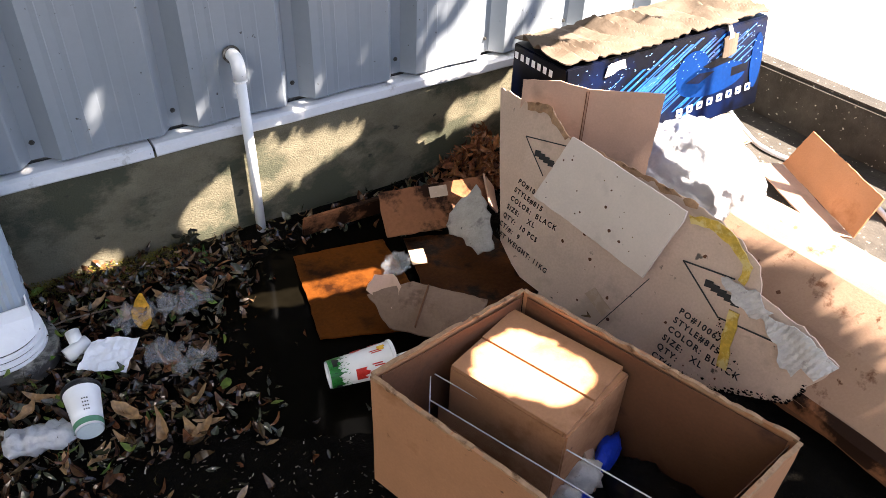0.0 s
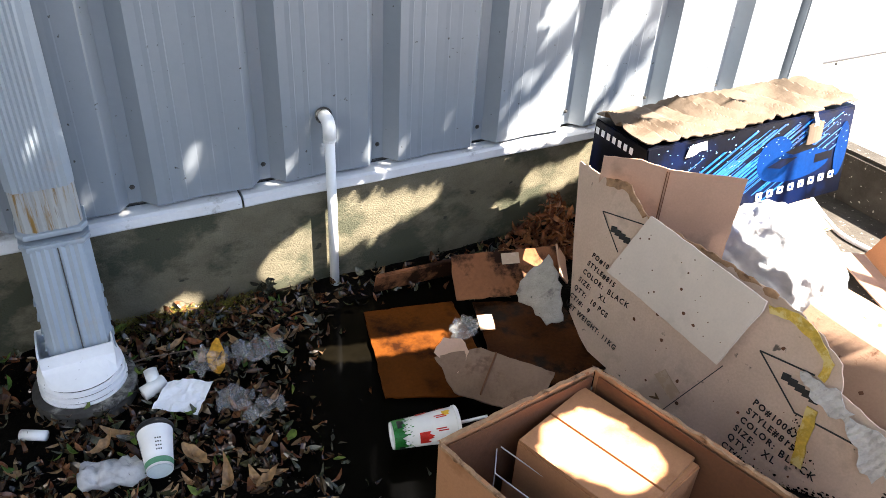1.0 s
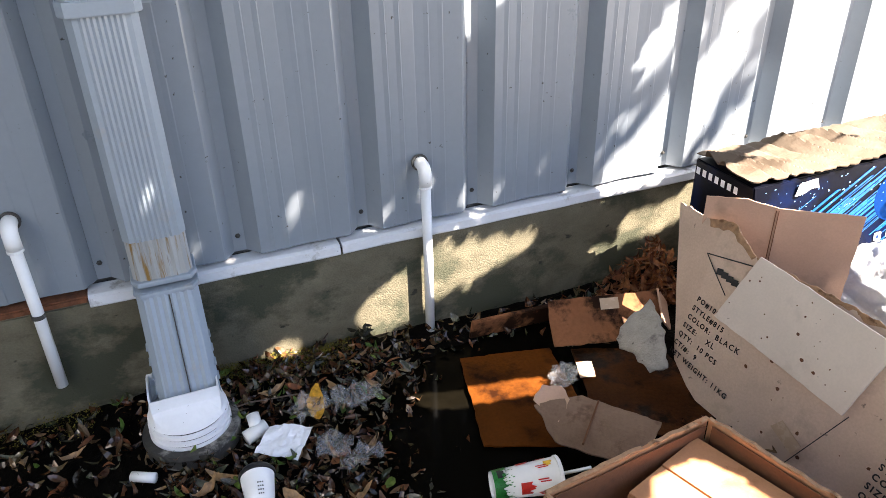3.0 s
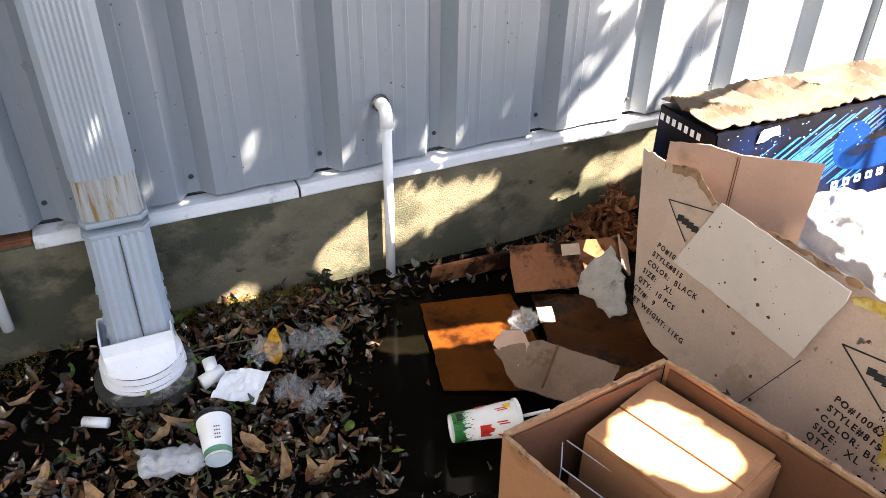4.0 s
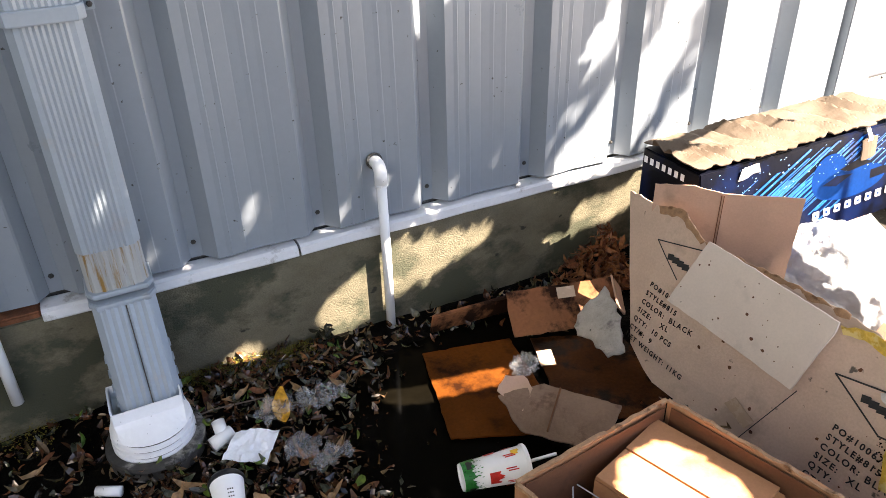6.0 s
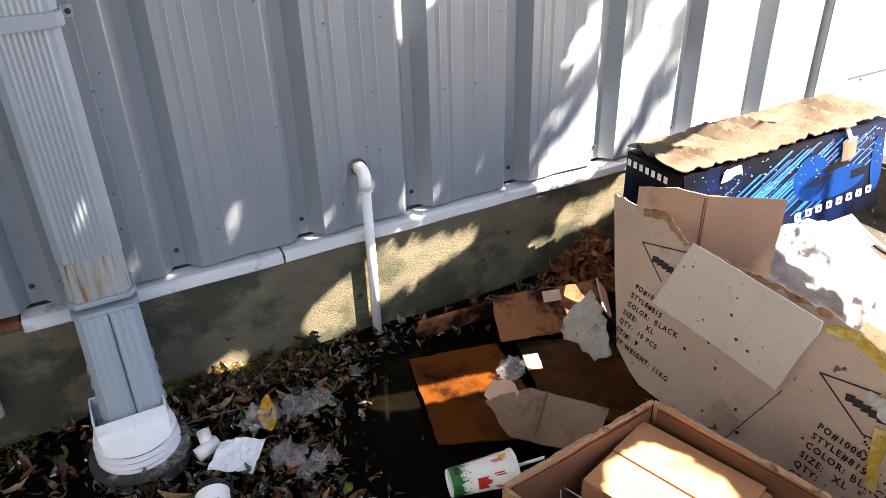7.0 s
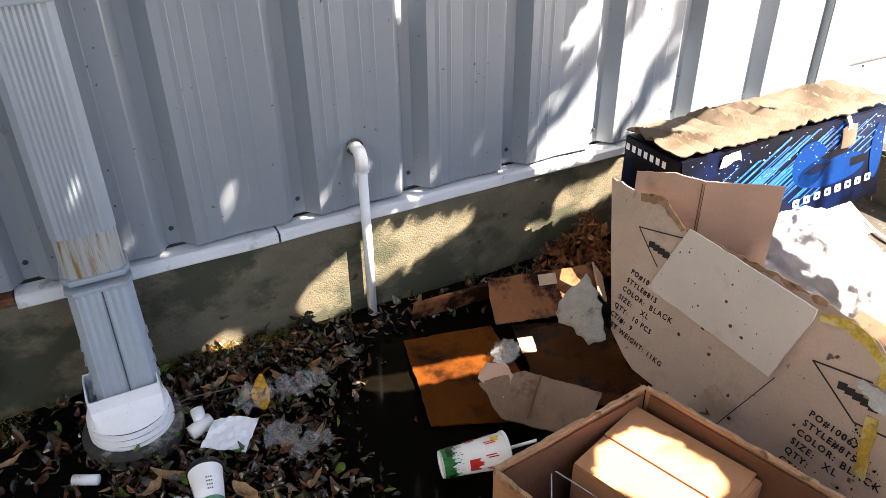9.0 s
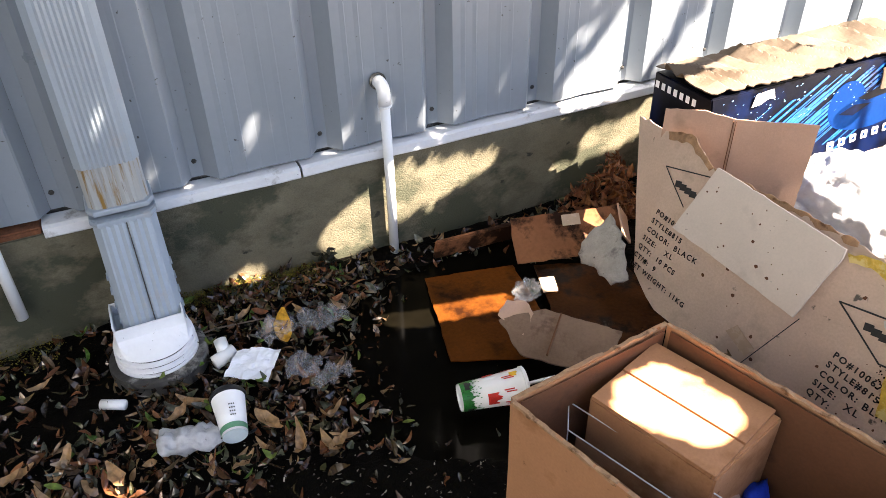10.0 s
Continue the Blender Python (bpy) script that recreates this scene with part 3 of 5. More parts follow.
inner = closed_carton("small_carton", [(0.185, -0.943), (0.368, -0.886), (0.437, -1.12), (0.254, -1.165)], 0.075, 0.236, M_KRAFT_OUT, "small closed brown carton lying in the open carton")

# printed collapsed carton leaning on the heap
E1, E2 = Vector((0.12, -0.988, 0.093)), Vector((0.343, 0.129, 0.931))
SHEET = frame_from((0.657, -0.513, 0.03), Vector((0.657, -0.513, 0.03)) + E1, Vector((0.657, -0.513, 0.03)) + E2)
sheet = thing("collapsed_carton", (0.657, -0.513, 0.03), "collapsed printed shipping carton, sun-bleached and torn, leaning on the heap", "carton")
sheet.matrix_world = SHEET


def sheet_bend(x, y):
    return -0.05 * max(0, (-0.02 - x)) * 3 + 0.006 * math.sin(x * 9) - 0.03 * max(0, x - 0.55)


outline = [(-0.18, 0.37), (-0.12, 0.365), (-0.05, 0.36), (0.01, 0.37), (0.10, 0.318), (0.26, 0.306), (0.46, 0.284), (0.555, 0.255), (0.61, 0.22), (0.63, 0.17),
           (0.75, 0.14), (0.807, 0.112), (0.753, 0.0), (0.62, -0.052), (0.45, -0.07), (0.31, -0.085), (0.15, -0.085), (0.04, -0.03), (-0.02, 0.012), (-0.10, 0.178)]
part("printed_face", card(outline, 0.005, 0.014, sheet_bend, [0.004] * 12 + [0] * 8, 3), M_GREYCARD, sheet)
lab = frame_from((0.069, 0.184, 0.024), (0.41, 0.108, 0.03), (0.123, 0.318, 0.026))
part("loose_flap", card([(-0.004, -0.024), (0.349, 0.0), (0.36, 0.165), (0.355, 0.172), (0.02, 0.152)], 0.005, 0.014, lambda x, y: 0.012 * (x / 0.35) ** 2, 0.001, 5), M_LABELCARD, sheet, "pale grey loose cardboard flap", m=lab)

back = thing("standing_cardboard", (0.777, -0.40, 0.03), "upright brown cardboard sheet with a fold line", "cardboard")
back.matrix_world = frame_from((0.77, -0.392, 0.02), (1.02, -0.622, 0.02), (0.77, -0.392, 1))
part("board", card([(0, 0), (0.335, 0.12), (0.342, 0.385), (0.16, 0.385), (0.09, 0.398), (0.0, 0.39)], 0.003, 0.016, lambda x, y: -0.012 * abs(x - 0.155) / 0.2, 0.0015, 7), M_KRAFT, back)

# big printed box, its front leaning back
BOX_H = 0.262
bx = thing("printed_box", (0.876, -0.428, 0.166), "large glossy blue and black printed box with a torn kraft top", "box")
M_BLUEBOX = mat("dark_blue_print", (0.002, 0.0025, 0.006), 0.4, 0, 0.4, 4, 0.04, 90, stain=(0.002, 0.006, 0.03), sscale=3, sat=0.5, spec=0.1)
M_STREAK = mat("bright_blue_print", (0.008, 0.08, 0.36), 0.3, 0, 0.5, 9, 0.02, 90)
M_ROYAL = mat("royal_blue_print", (0.0015, 0.022, 0.11), 0.6, 0, 0.25, 6, 0.02, 90, spec=0.08)
M_SPECK = mat("pale_blue_print", (0.30, 0.50, 0.80), 0.3, 0, 0.3, 30, 0.0)
M_FINE = mat("mid_blue_print", (0.03, 0.14, 0.45), 0.3, 0, 0.4, 12, 0.0)
M_ICON = mat("white_print", (0.75, 0.77, 0.80), 0.4, 0, 0.1, 30, 0.0)
b = box(0, 0.79, 0, 0.206, 0, BOX_H)
for v in b.verts:
    if v.co.z < 0.1 and v.co.y < 0.1:
        v.co.y -= 0.042
bmesh.ops.bevel(b, geom=list(b.edges), offset=0.003, segments=2, affect="EDGES")
part("body", b, M_BLUEBOX, bx)
FACE = frame_from((0, -0.0432, 0), (1, -0.0432, 0), (0, -0.0012, BOX_H))


def print_shape(name, loops, material, lift, parent=bx, m=FACE, label=""):
    """Thin printed shapes, each a convex loop on the face, 0.4 mm proud."""
    b = bmesh.new()
    for loop in loops:
        top = [b.verts.new((x * 0.945, y * 0.83, lift)) for x, y in loop]
        b.faces.new(top)
    ob = part(name, b, material, parent, label, m=m)
    return ob


rnd = random.Random(4)


streaks, thin = [], []
for k in range(95):
    c = rnd.uniform(-0.25, 0.80)
    w = rnd.choice((0.0015, 0.002, 0.002, 0.003, 0.005, 0.007))
    s0, s1 = rnd.uniform(0.01, 0.17), rnd.uniform(0.2, 0.315)
    x0, x1 = c + s0 * 1.75, c + s1 * 1.75
    if x0 < 0.01 or x1 > 0.825 or (0.47 < x0 < 0.8 and s0 < 0.06):
        continue
    (streaks if w > 0.004 else thin).append([(x0, s0), (x0 + w * 2.2, s0), (x1 + w * 2.2, s1), (x1, s1)])
for loop in streaks:
    print_shape("printed_streak", [loop], M_STREAK, 0.0006, label="bright blue diagonal streak")
tagged(print_shape("fine_streaks", thin, M_FINE, 0.0008), kind="stuff")


def disc(cx, cy, rx, ry, n=28, a0=0.0, a1=2 * math.pi):
    return [(cx + rx * math.cos(a0 + (a1 - a0) * k / n), cy + ry * math.sin(a0 + (a1 - a0) * k / n)) for k in range(n)]


print_shape("round_emblem", [disc(0.50, 0.19, 0.075, 0.078), disc(0.60, 0.15, 0.15, 0.055), disc(0.80, 0.17, 0.028, 0.10)], M_ROYAL, 0.0010, label="royal blue rounded emblem shapes")
print_shape("emblem_shadow", [[(0.47, 0.165), (0.53, 0.185), (0.60, 0.178), (0.53, 0.15)], [(0.54, 0.205), (0.62, 0.225), (0.69, 0.20), (0.58, 0.19)], [(0.68, 0.14), (0.76, 0.145), (0.76, 0.175), (0.68, 0.172)]], M_BLUEBOX, 0.0013)
specks = []
for k in range(150):
    x, y, r = rnd.uniform(0.03, 0.82), rnd.uniform(0.17, 0.31), rnd.uniform(0.001, 0.003)
    specks.append([(x - r, y - r * 0.6), (x + r, y - r * 0.3), (x + r * 1.3, y + r * 0.6), (x - r * 0.6, y + r * 0.5)])
tagged(print_shape("print_specks", specks, M_SPECK, 0.0012), kind="stuff")
for k in range(8):
    x, y, r = 0.455 + 0.0455 * k, 0.066 + 0.002 * k, 0.0135
    ic = print_shape("icon", [[(x - r + 0.003, y - r), (x + r - 0.003, y - r), (x + r, y - r + 0.003), (x + r, y + r - 0.003), (x + r - 0.003, y + r), (x - r + 0.003, y + r), (x - r, y + r - 0.003), (x - r, y - r + 0.003)]], M_ICON, 0.0016, label="white rounded square icon")
    q = 0.006
    sh = [[(x - q, y - q), (x + q, y - q), (x + q * (k % 3) / 2, y + q), (x - q, y + q * (k % 2))], [(x - 0.011, y - 0.021), (x + 0.011, y - 0.021), (x + 0.011, y - 0.019), (x - 0.011, y - 0.019)]]
    g = print_shape("glyph", sh[:1], M_ROYAL, 0.0019, parent=ic, m=Matrix.Identity(4))
for k in range(7):
    y0 = 0.195 - 0.024 * k
    print_shape("end_square", [[(-y0 - 0.014, 0.270), (-y0, 0.270), (-y0, 0.292), (-y0 - 0.014, 0.292)]], M_ICON, 0.0012, m=frame_from((0, 0, 0), (0, -1, 0), (0, 0, 1)), label="white printed square")


def crumple(x, y):
    """Slanted pleats across the length, sharper on one side, easing off at the long edges."""
    p = x * 17 + y * 9 + 0.9 * noise.noise((x * 6, y * 7, 2))
    f = p - math.floor(p)
    pleat = (f / 0.7 if f < 0.7 else (1 - f) / 0.3) * (0.5 + 0.9 * noise.noise((math.floor(p) * 3.7, y * 4, 1)))
    small = 1 - 1.8 * abs(noise.noise((x * 30 + y * 20, y * 26 - x * 4, 5)))
    return 0.014 + (0.030 * pleat + 0.002 * small) * min(1.0, 0.3 + 4 * min(y, 0.206 - y) / 0.2) + 0.006 * noise.noise((x * 3, y * 3, 8))


part("torn_top", card([(-0.004, 0.004), (0.24, -0.012), (0.47, 0.002), (0.62, -0.010), (0.66, 0.003), (0.79, 0.0), (0.795, 0.2), (0.5, 0.208), (0.0, 0.207)], 0.003, 0.0065, crumple, 0.007, 9), M_TOPKRAFT, bx, "crumpled torn kraft paper top", m=pose(0, 0, BOX_H))
part("torn_tab", card([(0, 0), (0.062, 0.006), (0.066, 0.058), (0.03, 0.068), (0.0, 0.055)], 0.003, 0.012, lambda x, y: 0.006 + 0.004 * math.sin(x * 60), 0.002, 2), M_TOPKRAFT, bx, "grey-brown torn cardboard tab", m=FACE @ pose(0.585, 0.182, 0.002))
part("torn_shred", card([(0, 0), (0.02, 0.0), (0.016, 0.06), (0.004, 0.06)], 0.002, 0.006, lambda x, y: 0.006 * math.sin(y * 80), 0.002, 12), M_TORN, bx, "", m=FACE @ pose(0.60, 0.222, 0.006))
part("tape_scrap", card([(0, 0), (0.075, 0.01), (0.07, 0.034), (0.01, 0.03)], 0.001, 0.008, lambda x, y: 0.003 + 0.003 * math.sin(x * 90), 0.002, 14), M_TORN, bx, "crinkled pale tape scrap", m=FACE @ pose(0.125, 0.222, 0.002))
sup = closed_carton("crushed_carton", [(1.05, -0.42), (1.50, -0.43), (1.50, -0.24), (1.05, -0.24)], -0.015, 0.169, M_KRAFT_DARK, "crushed brown carton under the printed box", flap_gap=False)

# long carton lying on its edge
lc = thing("long_carton", (0.84, -0.89, 0), "long brown carton lying on its edge, spotted with dark stains", "carton")


def prism(section, y0, y1, n=16):
    b = bmesh.new()
    rings = []
    for i in range(n + 1):
        t = i / n
        rings.append([b.verts.new((x + 0.006 * noise.noise((t * 4, k, 0)), y0 + (y1 - y0) * t, z + 0.004 * noise.noise((t * 5, k, 4)))) for k, (x, z) in enumerate(section)])
    m = len(section)
    for a, c in zip(rings, rings[1:]):
        for k in range(m):
            b.faces.new((a[k], a[(k + 1) % m], c[(k + 1) % m], c[k]))
    b.faces.new(rings[0])
    b.faces.new(rings[-1][::-1])
    return b


part("top_face", prism([(-0.012, 0.048), (0.07, 0.158), (0.15, 0.238), (0.17, 0.248), (0.20, 0.25), (0.27, 0.245), (0.275, 0.05)], 0.0, -0.85), M_KRAFT_SPOT, lc)
# the unlit lower side gets its shade from the darker board colour
part("lower_panel", prism([(0.0, -0.01), (-0.002, 0.052), (0.27, 0.052), (0.28, -0.01)], -0.004, -0.845), M_KRAFT_DARK, lc, "lower side, its shade put into darker board")
part("torn_strip", prism([(-0.018, 0.022), (-0.017, 0.052), (-0.002, 0.066), (-0.002, 0.024)], -0.30, -0.846, 60), M_WETLITE, lc, "reddish torn paper edge")

# folded cardboard angle
ff = thing("folded_cardboard", (1.40, -0.70, 0.1), "folded clean brown cardboard strip with a sharp crease", "cardboard")
ff.matrix_world = frame_from((1.668, -0.616, 0.022), (1.49, -0.965, 0.022), (1.80, -0.68, 0.022))
part("low_flap", card([(0.0, -0.10), (0.37, -0.085), (0.39, 0.0), (0.0, 0.0)], 0.005, 0.014, lambda x, y: 0.08 * -y, 0.0015, 4), M_KRAFT, ff)
# same strip, but browner board stands in for shade away from the sun
part("high_flap", card([(0, 0.0), (0.39, 0.0), (0.38, 0.125), (0.02, 0.13)], 0.005, 0.014, None, 0.0015, 6), M_KRAFT_OUT, ff, m=pose(0, 0.002, 0, 68, 0, 0))

# writing and marks on the collapsed carton
def on_sheet(x, y, turn=-10):
    return pose(x, y, sheet_bend(x, y) + 0.0045, 0, 0, turn)


def mark_lines(x, y, lines, size=0.023, step=0.0285, lean=-0.2):
    for k, text in enumerate(lines):
        if text:
            write("printed_line", text, size, on_sheet(x + lean * step * k, y - step * k, -9), M_INK, sheet, 0.0006, lambda x, y: sheet_bend(x, y) + 0.0042)


mark_lines(-0.012, 0.170, ["PO#10067", "STYLE#815", "COLOR:", "SIZE:", "QTY:  10 PCS", "CT/#:  9", "NET WEIGHT: 11KG"], 0.0172, 0.0240)
mark_lines(0.492, 0.062, ["PO#10067", "STYLE#815", "COLOR:", "SIZE:", "QTY:", "CT/#:   10 PCS", "NET"], 0.0188, 0.0232)


def stroke(points, w, name="marker_stroke"):
    b = bmesh.new()
    for (x0, y0), (x1, y1) in zip(points, points[1:]):
        d = Vector((x1 - x0, y1 - y0))
        n = Vector((-d.y, d.x)).normalized() * w / 2
        e = d.normalized() * w * 0.3
        ps = [Vector((x0, y0)) - e + n, Vector((x0, y0)) - e - n, Vector((x1, y1)) + e - n, Vector((x1, y1)) + e + n]
        k = max(1, int(d.length / 0.03))
        for s in range(k):
            q = [ps[0].lerp(ps[3], s / k), ps[1].lerp(ps[2], s / k), ps[1].lerp(ps[2], (s + 1) / k), ps[0].lerp(ps[3], (s + 1) / k)]
            b.faces.new([b.verts.new((v.x, v.y, sheet_bend(v.x, v.y) + 0.0042)) for v in q])
    return part(name, b, M_INK, sheet)


stroke([(0.104, 0.300), (-0.03, 0.284), (0.058, 0.212)], 0.003, "printed_triangle")
stroke([(0.575, 0.178), (0.462, 0.168), (0.572, 0.092), (0.70, 0.100)], 0.0035, "printed_triangle")
for x0, y0, n in ((0.018, 0.256, 5), (0.525, 0.146, 5)):
    for k in range(n):
        stroke([(x0 + 0.016 * k, y0 - 0.003 * k), (x0 + 0.016 * k + 0.009, y0 - 0.003 * k + 0.001)], 0.015, "printed_bar")
for text, x, y, s in (("BLACK", 0.072, 0.108, 0.019), ("XL", 0.052, 0.086, 0.019), ("BLACK", 0.578, -0.002, 0.021), ("XL", 0.55, -0.022, 0.021)):
    write("marker_word", text, s, on_sheet(x, y, -4), M_INK, sheet, 0.0004, lambda x, y: sheet_bend(x, y) + 0.0046)
# the crease's soft shading, drawn as a thin dark line
stroke([(0.405, 0.10), (0.312, -0.08)], 0.002, "fold_line")
part("glue_strip", card([(0.44, 0.262), (0.50, 0.272), (0.555, 0.252), (0.60, 0.215), (0.598, 0.175), (0.582, 0.18), (0.580, 0.212), (0.54, 0.238), (0.49, 0.252), (0.45, 0.246)], 0.003, 0.007, lambda x, y: sheet_bend(x, y) + 0.008, 0.003, 21), M_YELLOW, sheet, "dried yellow glue strip")
part("glue_strip", card([(0.588, 0.118), (0.610, 0.118), (0.617, 0.06), (0.628, 0.0), (0.606, 0.0), (0.596, 0.05)], 0.003, 0.006, lambda x, y: sheet_bend(x, y) + 0.008, 0.002, 22), M_YELLOW, sheet, "dried yellow glue strip")


def curl(x, y):
    return sheet_bend(x, y) + 0.014 + 0.010 * noise.noise((x * 20, y * 20, 1)) + 0.0016 * math.sin(x * 600 + y * 200)


part("torn_liner", card([(0.55, 0.172), (0.62, 0.178), (0.67, 0.152), (0.645, 0.125), (0.60, 0.134)], 0.002, 0.007, curl, 0.006, 31), M_TORN, sheet, "curled torn white paper liner")
part("torn_liner", card([(0.64, 0.14), (0.74, 0.143), (0.81, 0.112), (0.785, 0.072), (0.755, 0.082), (0.745, 0.056), (0.72, 0.062), (0.70, 0.10)], 0.002, 0.006, curl, 0.005, 33), M_TORN, sheet, "curled torn corrugated liner")
part("torn_edge", card([(0.10, 0.322), (0.26, 0.311), (0.45, 0.288), (0.45, 0.278), (0.26, 0.300), (0.11, 0.311)], 0.004, 0.006, lambda x, y: sheet_bend(x, y) + 0.005 + 0.006 * noise.noise((x * 40, y * 40, 7)), 0.004, 35), M_RIM, sheet, "ragged pale torn edge")
part("torn_edge", card([(-0.06, 0.362), (0.01, 0.375), (0.04, 0.36), (0.10, 0.322), (0.09, 0.312), (0.02, 0.352), (-0.05, 0.345)], 0.004, 0.006, lambda x, y: sheet_bend(x, y) + 0.005 + 0.006 * noise.noise((x * 40, y * 40, 9)), 0.004, 36), M_RIM, sheet, "ragged pale torn edge")
b = bmesh.new()
rnd = random.Random(77)
EDGE = [(0.40, -0.074), (0.45, -0.07), (0.62, -0.052), (0.69, -0.026), (0.753, 0.0), (0.775, 0.04)]
for k in range(360):
    s = rnd.uniform(0, len(EDGE) - 1.001)
    (x0, y0), (x1, y1) = EDGE[int(s)], EDGE[int(s) + 1]
    f = s - int(s)
    reach = 0.006 + 0.022 * max(0, noise.noise((s * 2.6, 3.3, 0)) + 0.25)
    x, y = x0 + (x1 - x0) * f, y0 + (y1 - y0) * f + rnd.random() ** 2 * reach
    r0 = rnd.choice((0.001, 0.0015, 0.002, 0.003))
    b.faces.new([b.verts.new((x + r0 * rnd.uniform(0.5, 1.6) * math.cos(a), y + r0 * rnd.uniform(0.4, 1.0) * math.sin(a), sheet_bend(x, y) + 0.0036 + rnd.uniform(0, 0.002))) for a in np.arange(0, 6.2, 0.9)])
for k in range(70):
    t = rnd.random()
    x, y = 0.575 + 0.07 * t + rnd.gauss(0, 0.008), 0.075 - 0.075 * t + rnd.gauss(0, 0.010)
    r0 = rnd.uniform(0.0006, 0.0025)
    b.faces.new([b.verts.new((x + r0 * rnd.uniform(0.5, 1.4) * math.cos(a), y + r0 * rnd.uniform(0.5, 1.4) * math.sin(a), sheet_bend(x, y) + 0.0038 + rnd.uniform(0, 0.0015))) for a in np.arange(0, 6.2, 0.9)])
tagged(part("dirt_crust", b, M_SOIL, sheet, "dark damp dirt stuck along the lower edge"), kind="stuff")
part("tape_strip", card([(0.27, 0.0), (0.33, -0.03), (0.345, -0.005), (0.29, 0.025)], 0.0008, 0.01, lambda x, y: sheet_bend(x, y) + 0.004, 0.001, 37), M_TAPE, sheet, "scrap of clear tape")
part("fold_line", box(0.154, 0.156, 0.05, 0.38, 0.0, 0.0025), M_KRAFT_DARK, back)
part("fold_line", box(0.160, 0.1615, 0.05, 0.38, 0.0, 0.0025), M_KRAFT_DARK, back)

b = bmesh.new()
rnd = random.Random(31)
for k in range(46):
    on_flap = k < 22
    x, y = (rnd.uniform(0.01, 0.34), rnd.uniform(0.01, 0.15)) if on_flap else (rnd.uniform(0.1, 0.72), rnd.uniform(-0.04, 0.2))
    r0 = rnd.choice((0.0012, 0.0015, 0.002, 0.002, 0.003, 0.005))
    loop = [Vector((x + r0 * rnd.uniform(0.5, 1.2) * math.cos(a), y + r0 * rnd.uniform(0.5, 1.2) * math.sin(a), 0)) for a in np.arange(0, 6.2, 0.9)]
    if on_flap:
        loop = [lab @ Vector((p.x, p.y, 0.012 * (p.x / 0.35) ** 2 + 0.0032)) for p in loop]
    else:
        if inside((x, y), [(0.069, 0.184), (0.123, 0.318), (0.459, 0.277), (0.41, 0.108)]):
            continue
        loop = [Vector((p.x, p.y, sheet_bend(p.x, p.y) + 0.0038)) for p in loop]
    b.faces.new([b.verts.new(p) for p in loop])
tagged(part("mud_specks", b, M_KRAFT_DARK, sheet, "small dark mud specks"), kind="stuff")

# small things in the open carton
tray = thing("clear_plastic_case", (0.14, -0.94, 0.02), "clear acrylic case standing on edge in the open carton", "case")
M_CLEAR = mat("clear_acrylic", (0.9, 0.92, 0.92), 0.06, 0, 0.02, 10, 0.0, 50, transmission=1.0, ior=1.49)
M_EDGE = mat("acrylic_edge", (0.62, 0.62, 0.60), 0.2, 0, 0.1, 30, 0.0, 50)
p00, p01, p10, p11 = Vector((0.031, 0.033, 0.18)), Vector((0.170, -0.36, 0.18)), Vector((-0.006, -0.02, 0.18)), Vector((0.13, -0.41, 0.18))
for a, c in ((p00, p01), (p10, p11), (p00, p10), (p01, p11)):
    part("case_edge", tube([a, c], 0.0013, 6), M_EDGE, tray, "bright clear edge")
for a in (p00, p10):
    part("case_edge", tube([a, a - Vector((0, 0, 0.175))], 0.0013, 6), M_EDGE, tray, "bright clear edge")
b = bmesh.new()
b.faces.new([b.verts.new(v) for v in (p10, p11, p11 - Vector((0, 0, 0.175)), p10 - Vector((0, 0, 0.175)))])
pane = part("case_pane", b, M_CLEAR, tray)
pane.visible_shadow = False


def crumpled(name, loc, size, material, label, category, seed, ridge=0.35, sub=4, rot=(0, 0, 0), freq=2.2, fine=0.0):
    """A crumpled lump of film, cloth or paper that rests on its base."""
    b = bmesh.new()
    bmesh.ops.create_icosphere(b, subdivisions=sub, radius=1.0)
    for v in b.verts:
        d = v.co.normalized()
        k = 1 + fine * (1 - 2 * abs(noise.noise(d * freq * 3.1 + Vector((seed, 3, 0))))) + fine * 0.5 * (1 - 2 * abs(noise.noise(d * freq * 7.7 + Vector((seed, 0, 7))))) + ridge * (1 - 2 * abs(noise.noise(d * freq + Vector((seed, 0, 0))))) * 0.5 + ridge * 0.5 * noise.noise(d * freq * 2.6 + Vector((0, seed, 0))) + ridge * 0.22 * abs(noise.noise(d * freq * 7 + Vector((0, 0, seed))))
        v.co = Vector((d.x * size[0] * k, d.y * size[1] * k, max(-0.35, d.z) * size[2] * k + size[2] * 0.35))
    ob = part(name, b, material, smooth=True)
    ob.matrix_world = pose(*loc, *rot)
    return tagged(ob, label, category)


crumpled("blue_rag", (0.385, -1.15, 0.075), (0.042, 0.016, 0.024), M_BLUE, "bright blue crumpled rag in the open carton", "rag", 3, 0.6, 3, (0, 0, 20))
# black lumps added to stand in for the shade at the carton's bottom
crumpled("black_bag", (0.40, -1.25, 0.012), (0.09, 0.09, 0.035), M_BLACK, "crumpled black filler for the open carton's dark interior", "bag", 8, 0.6, 4)
crumpled("black_bag", (0.17, -1.04, 0.012), (0.05, 0.10, 0.05), M_BLACK, "crumpled black filler for the open carton's dark interior", "bag", 11, 0.6, 4)
sc = thing("cardboard_scrap", (0.325, -1.19, 0.07), "small folded cardboard scrap in the open carton", "cardboard", rot=(60, 10, 30))
part("board", card([(0, 0), (0.06, 0), (0.05, 0.06), (0.015, 0.07)], 0.004, 0.01, None, 0.003, 3), M_KRAFT, sc)
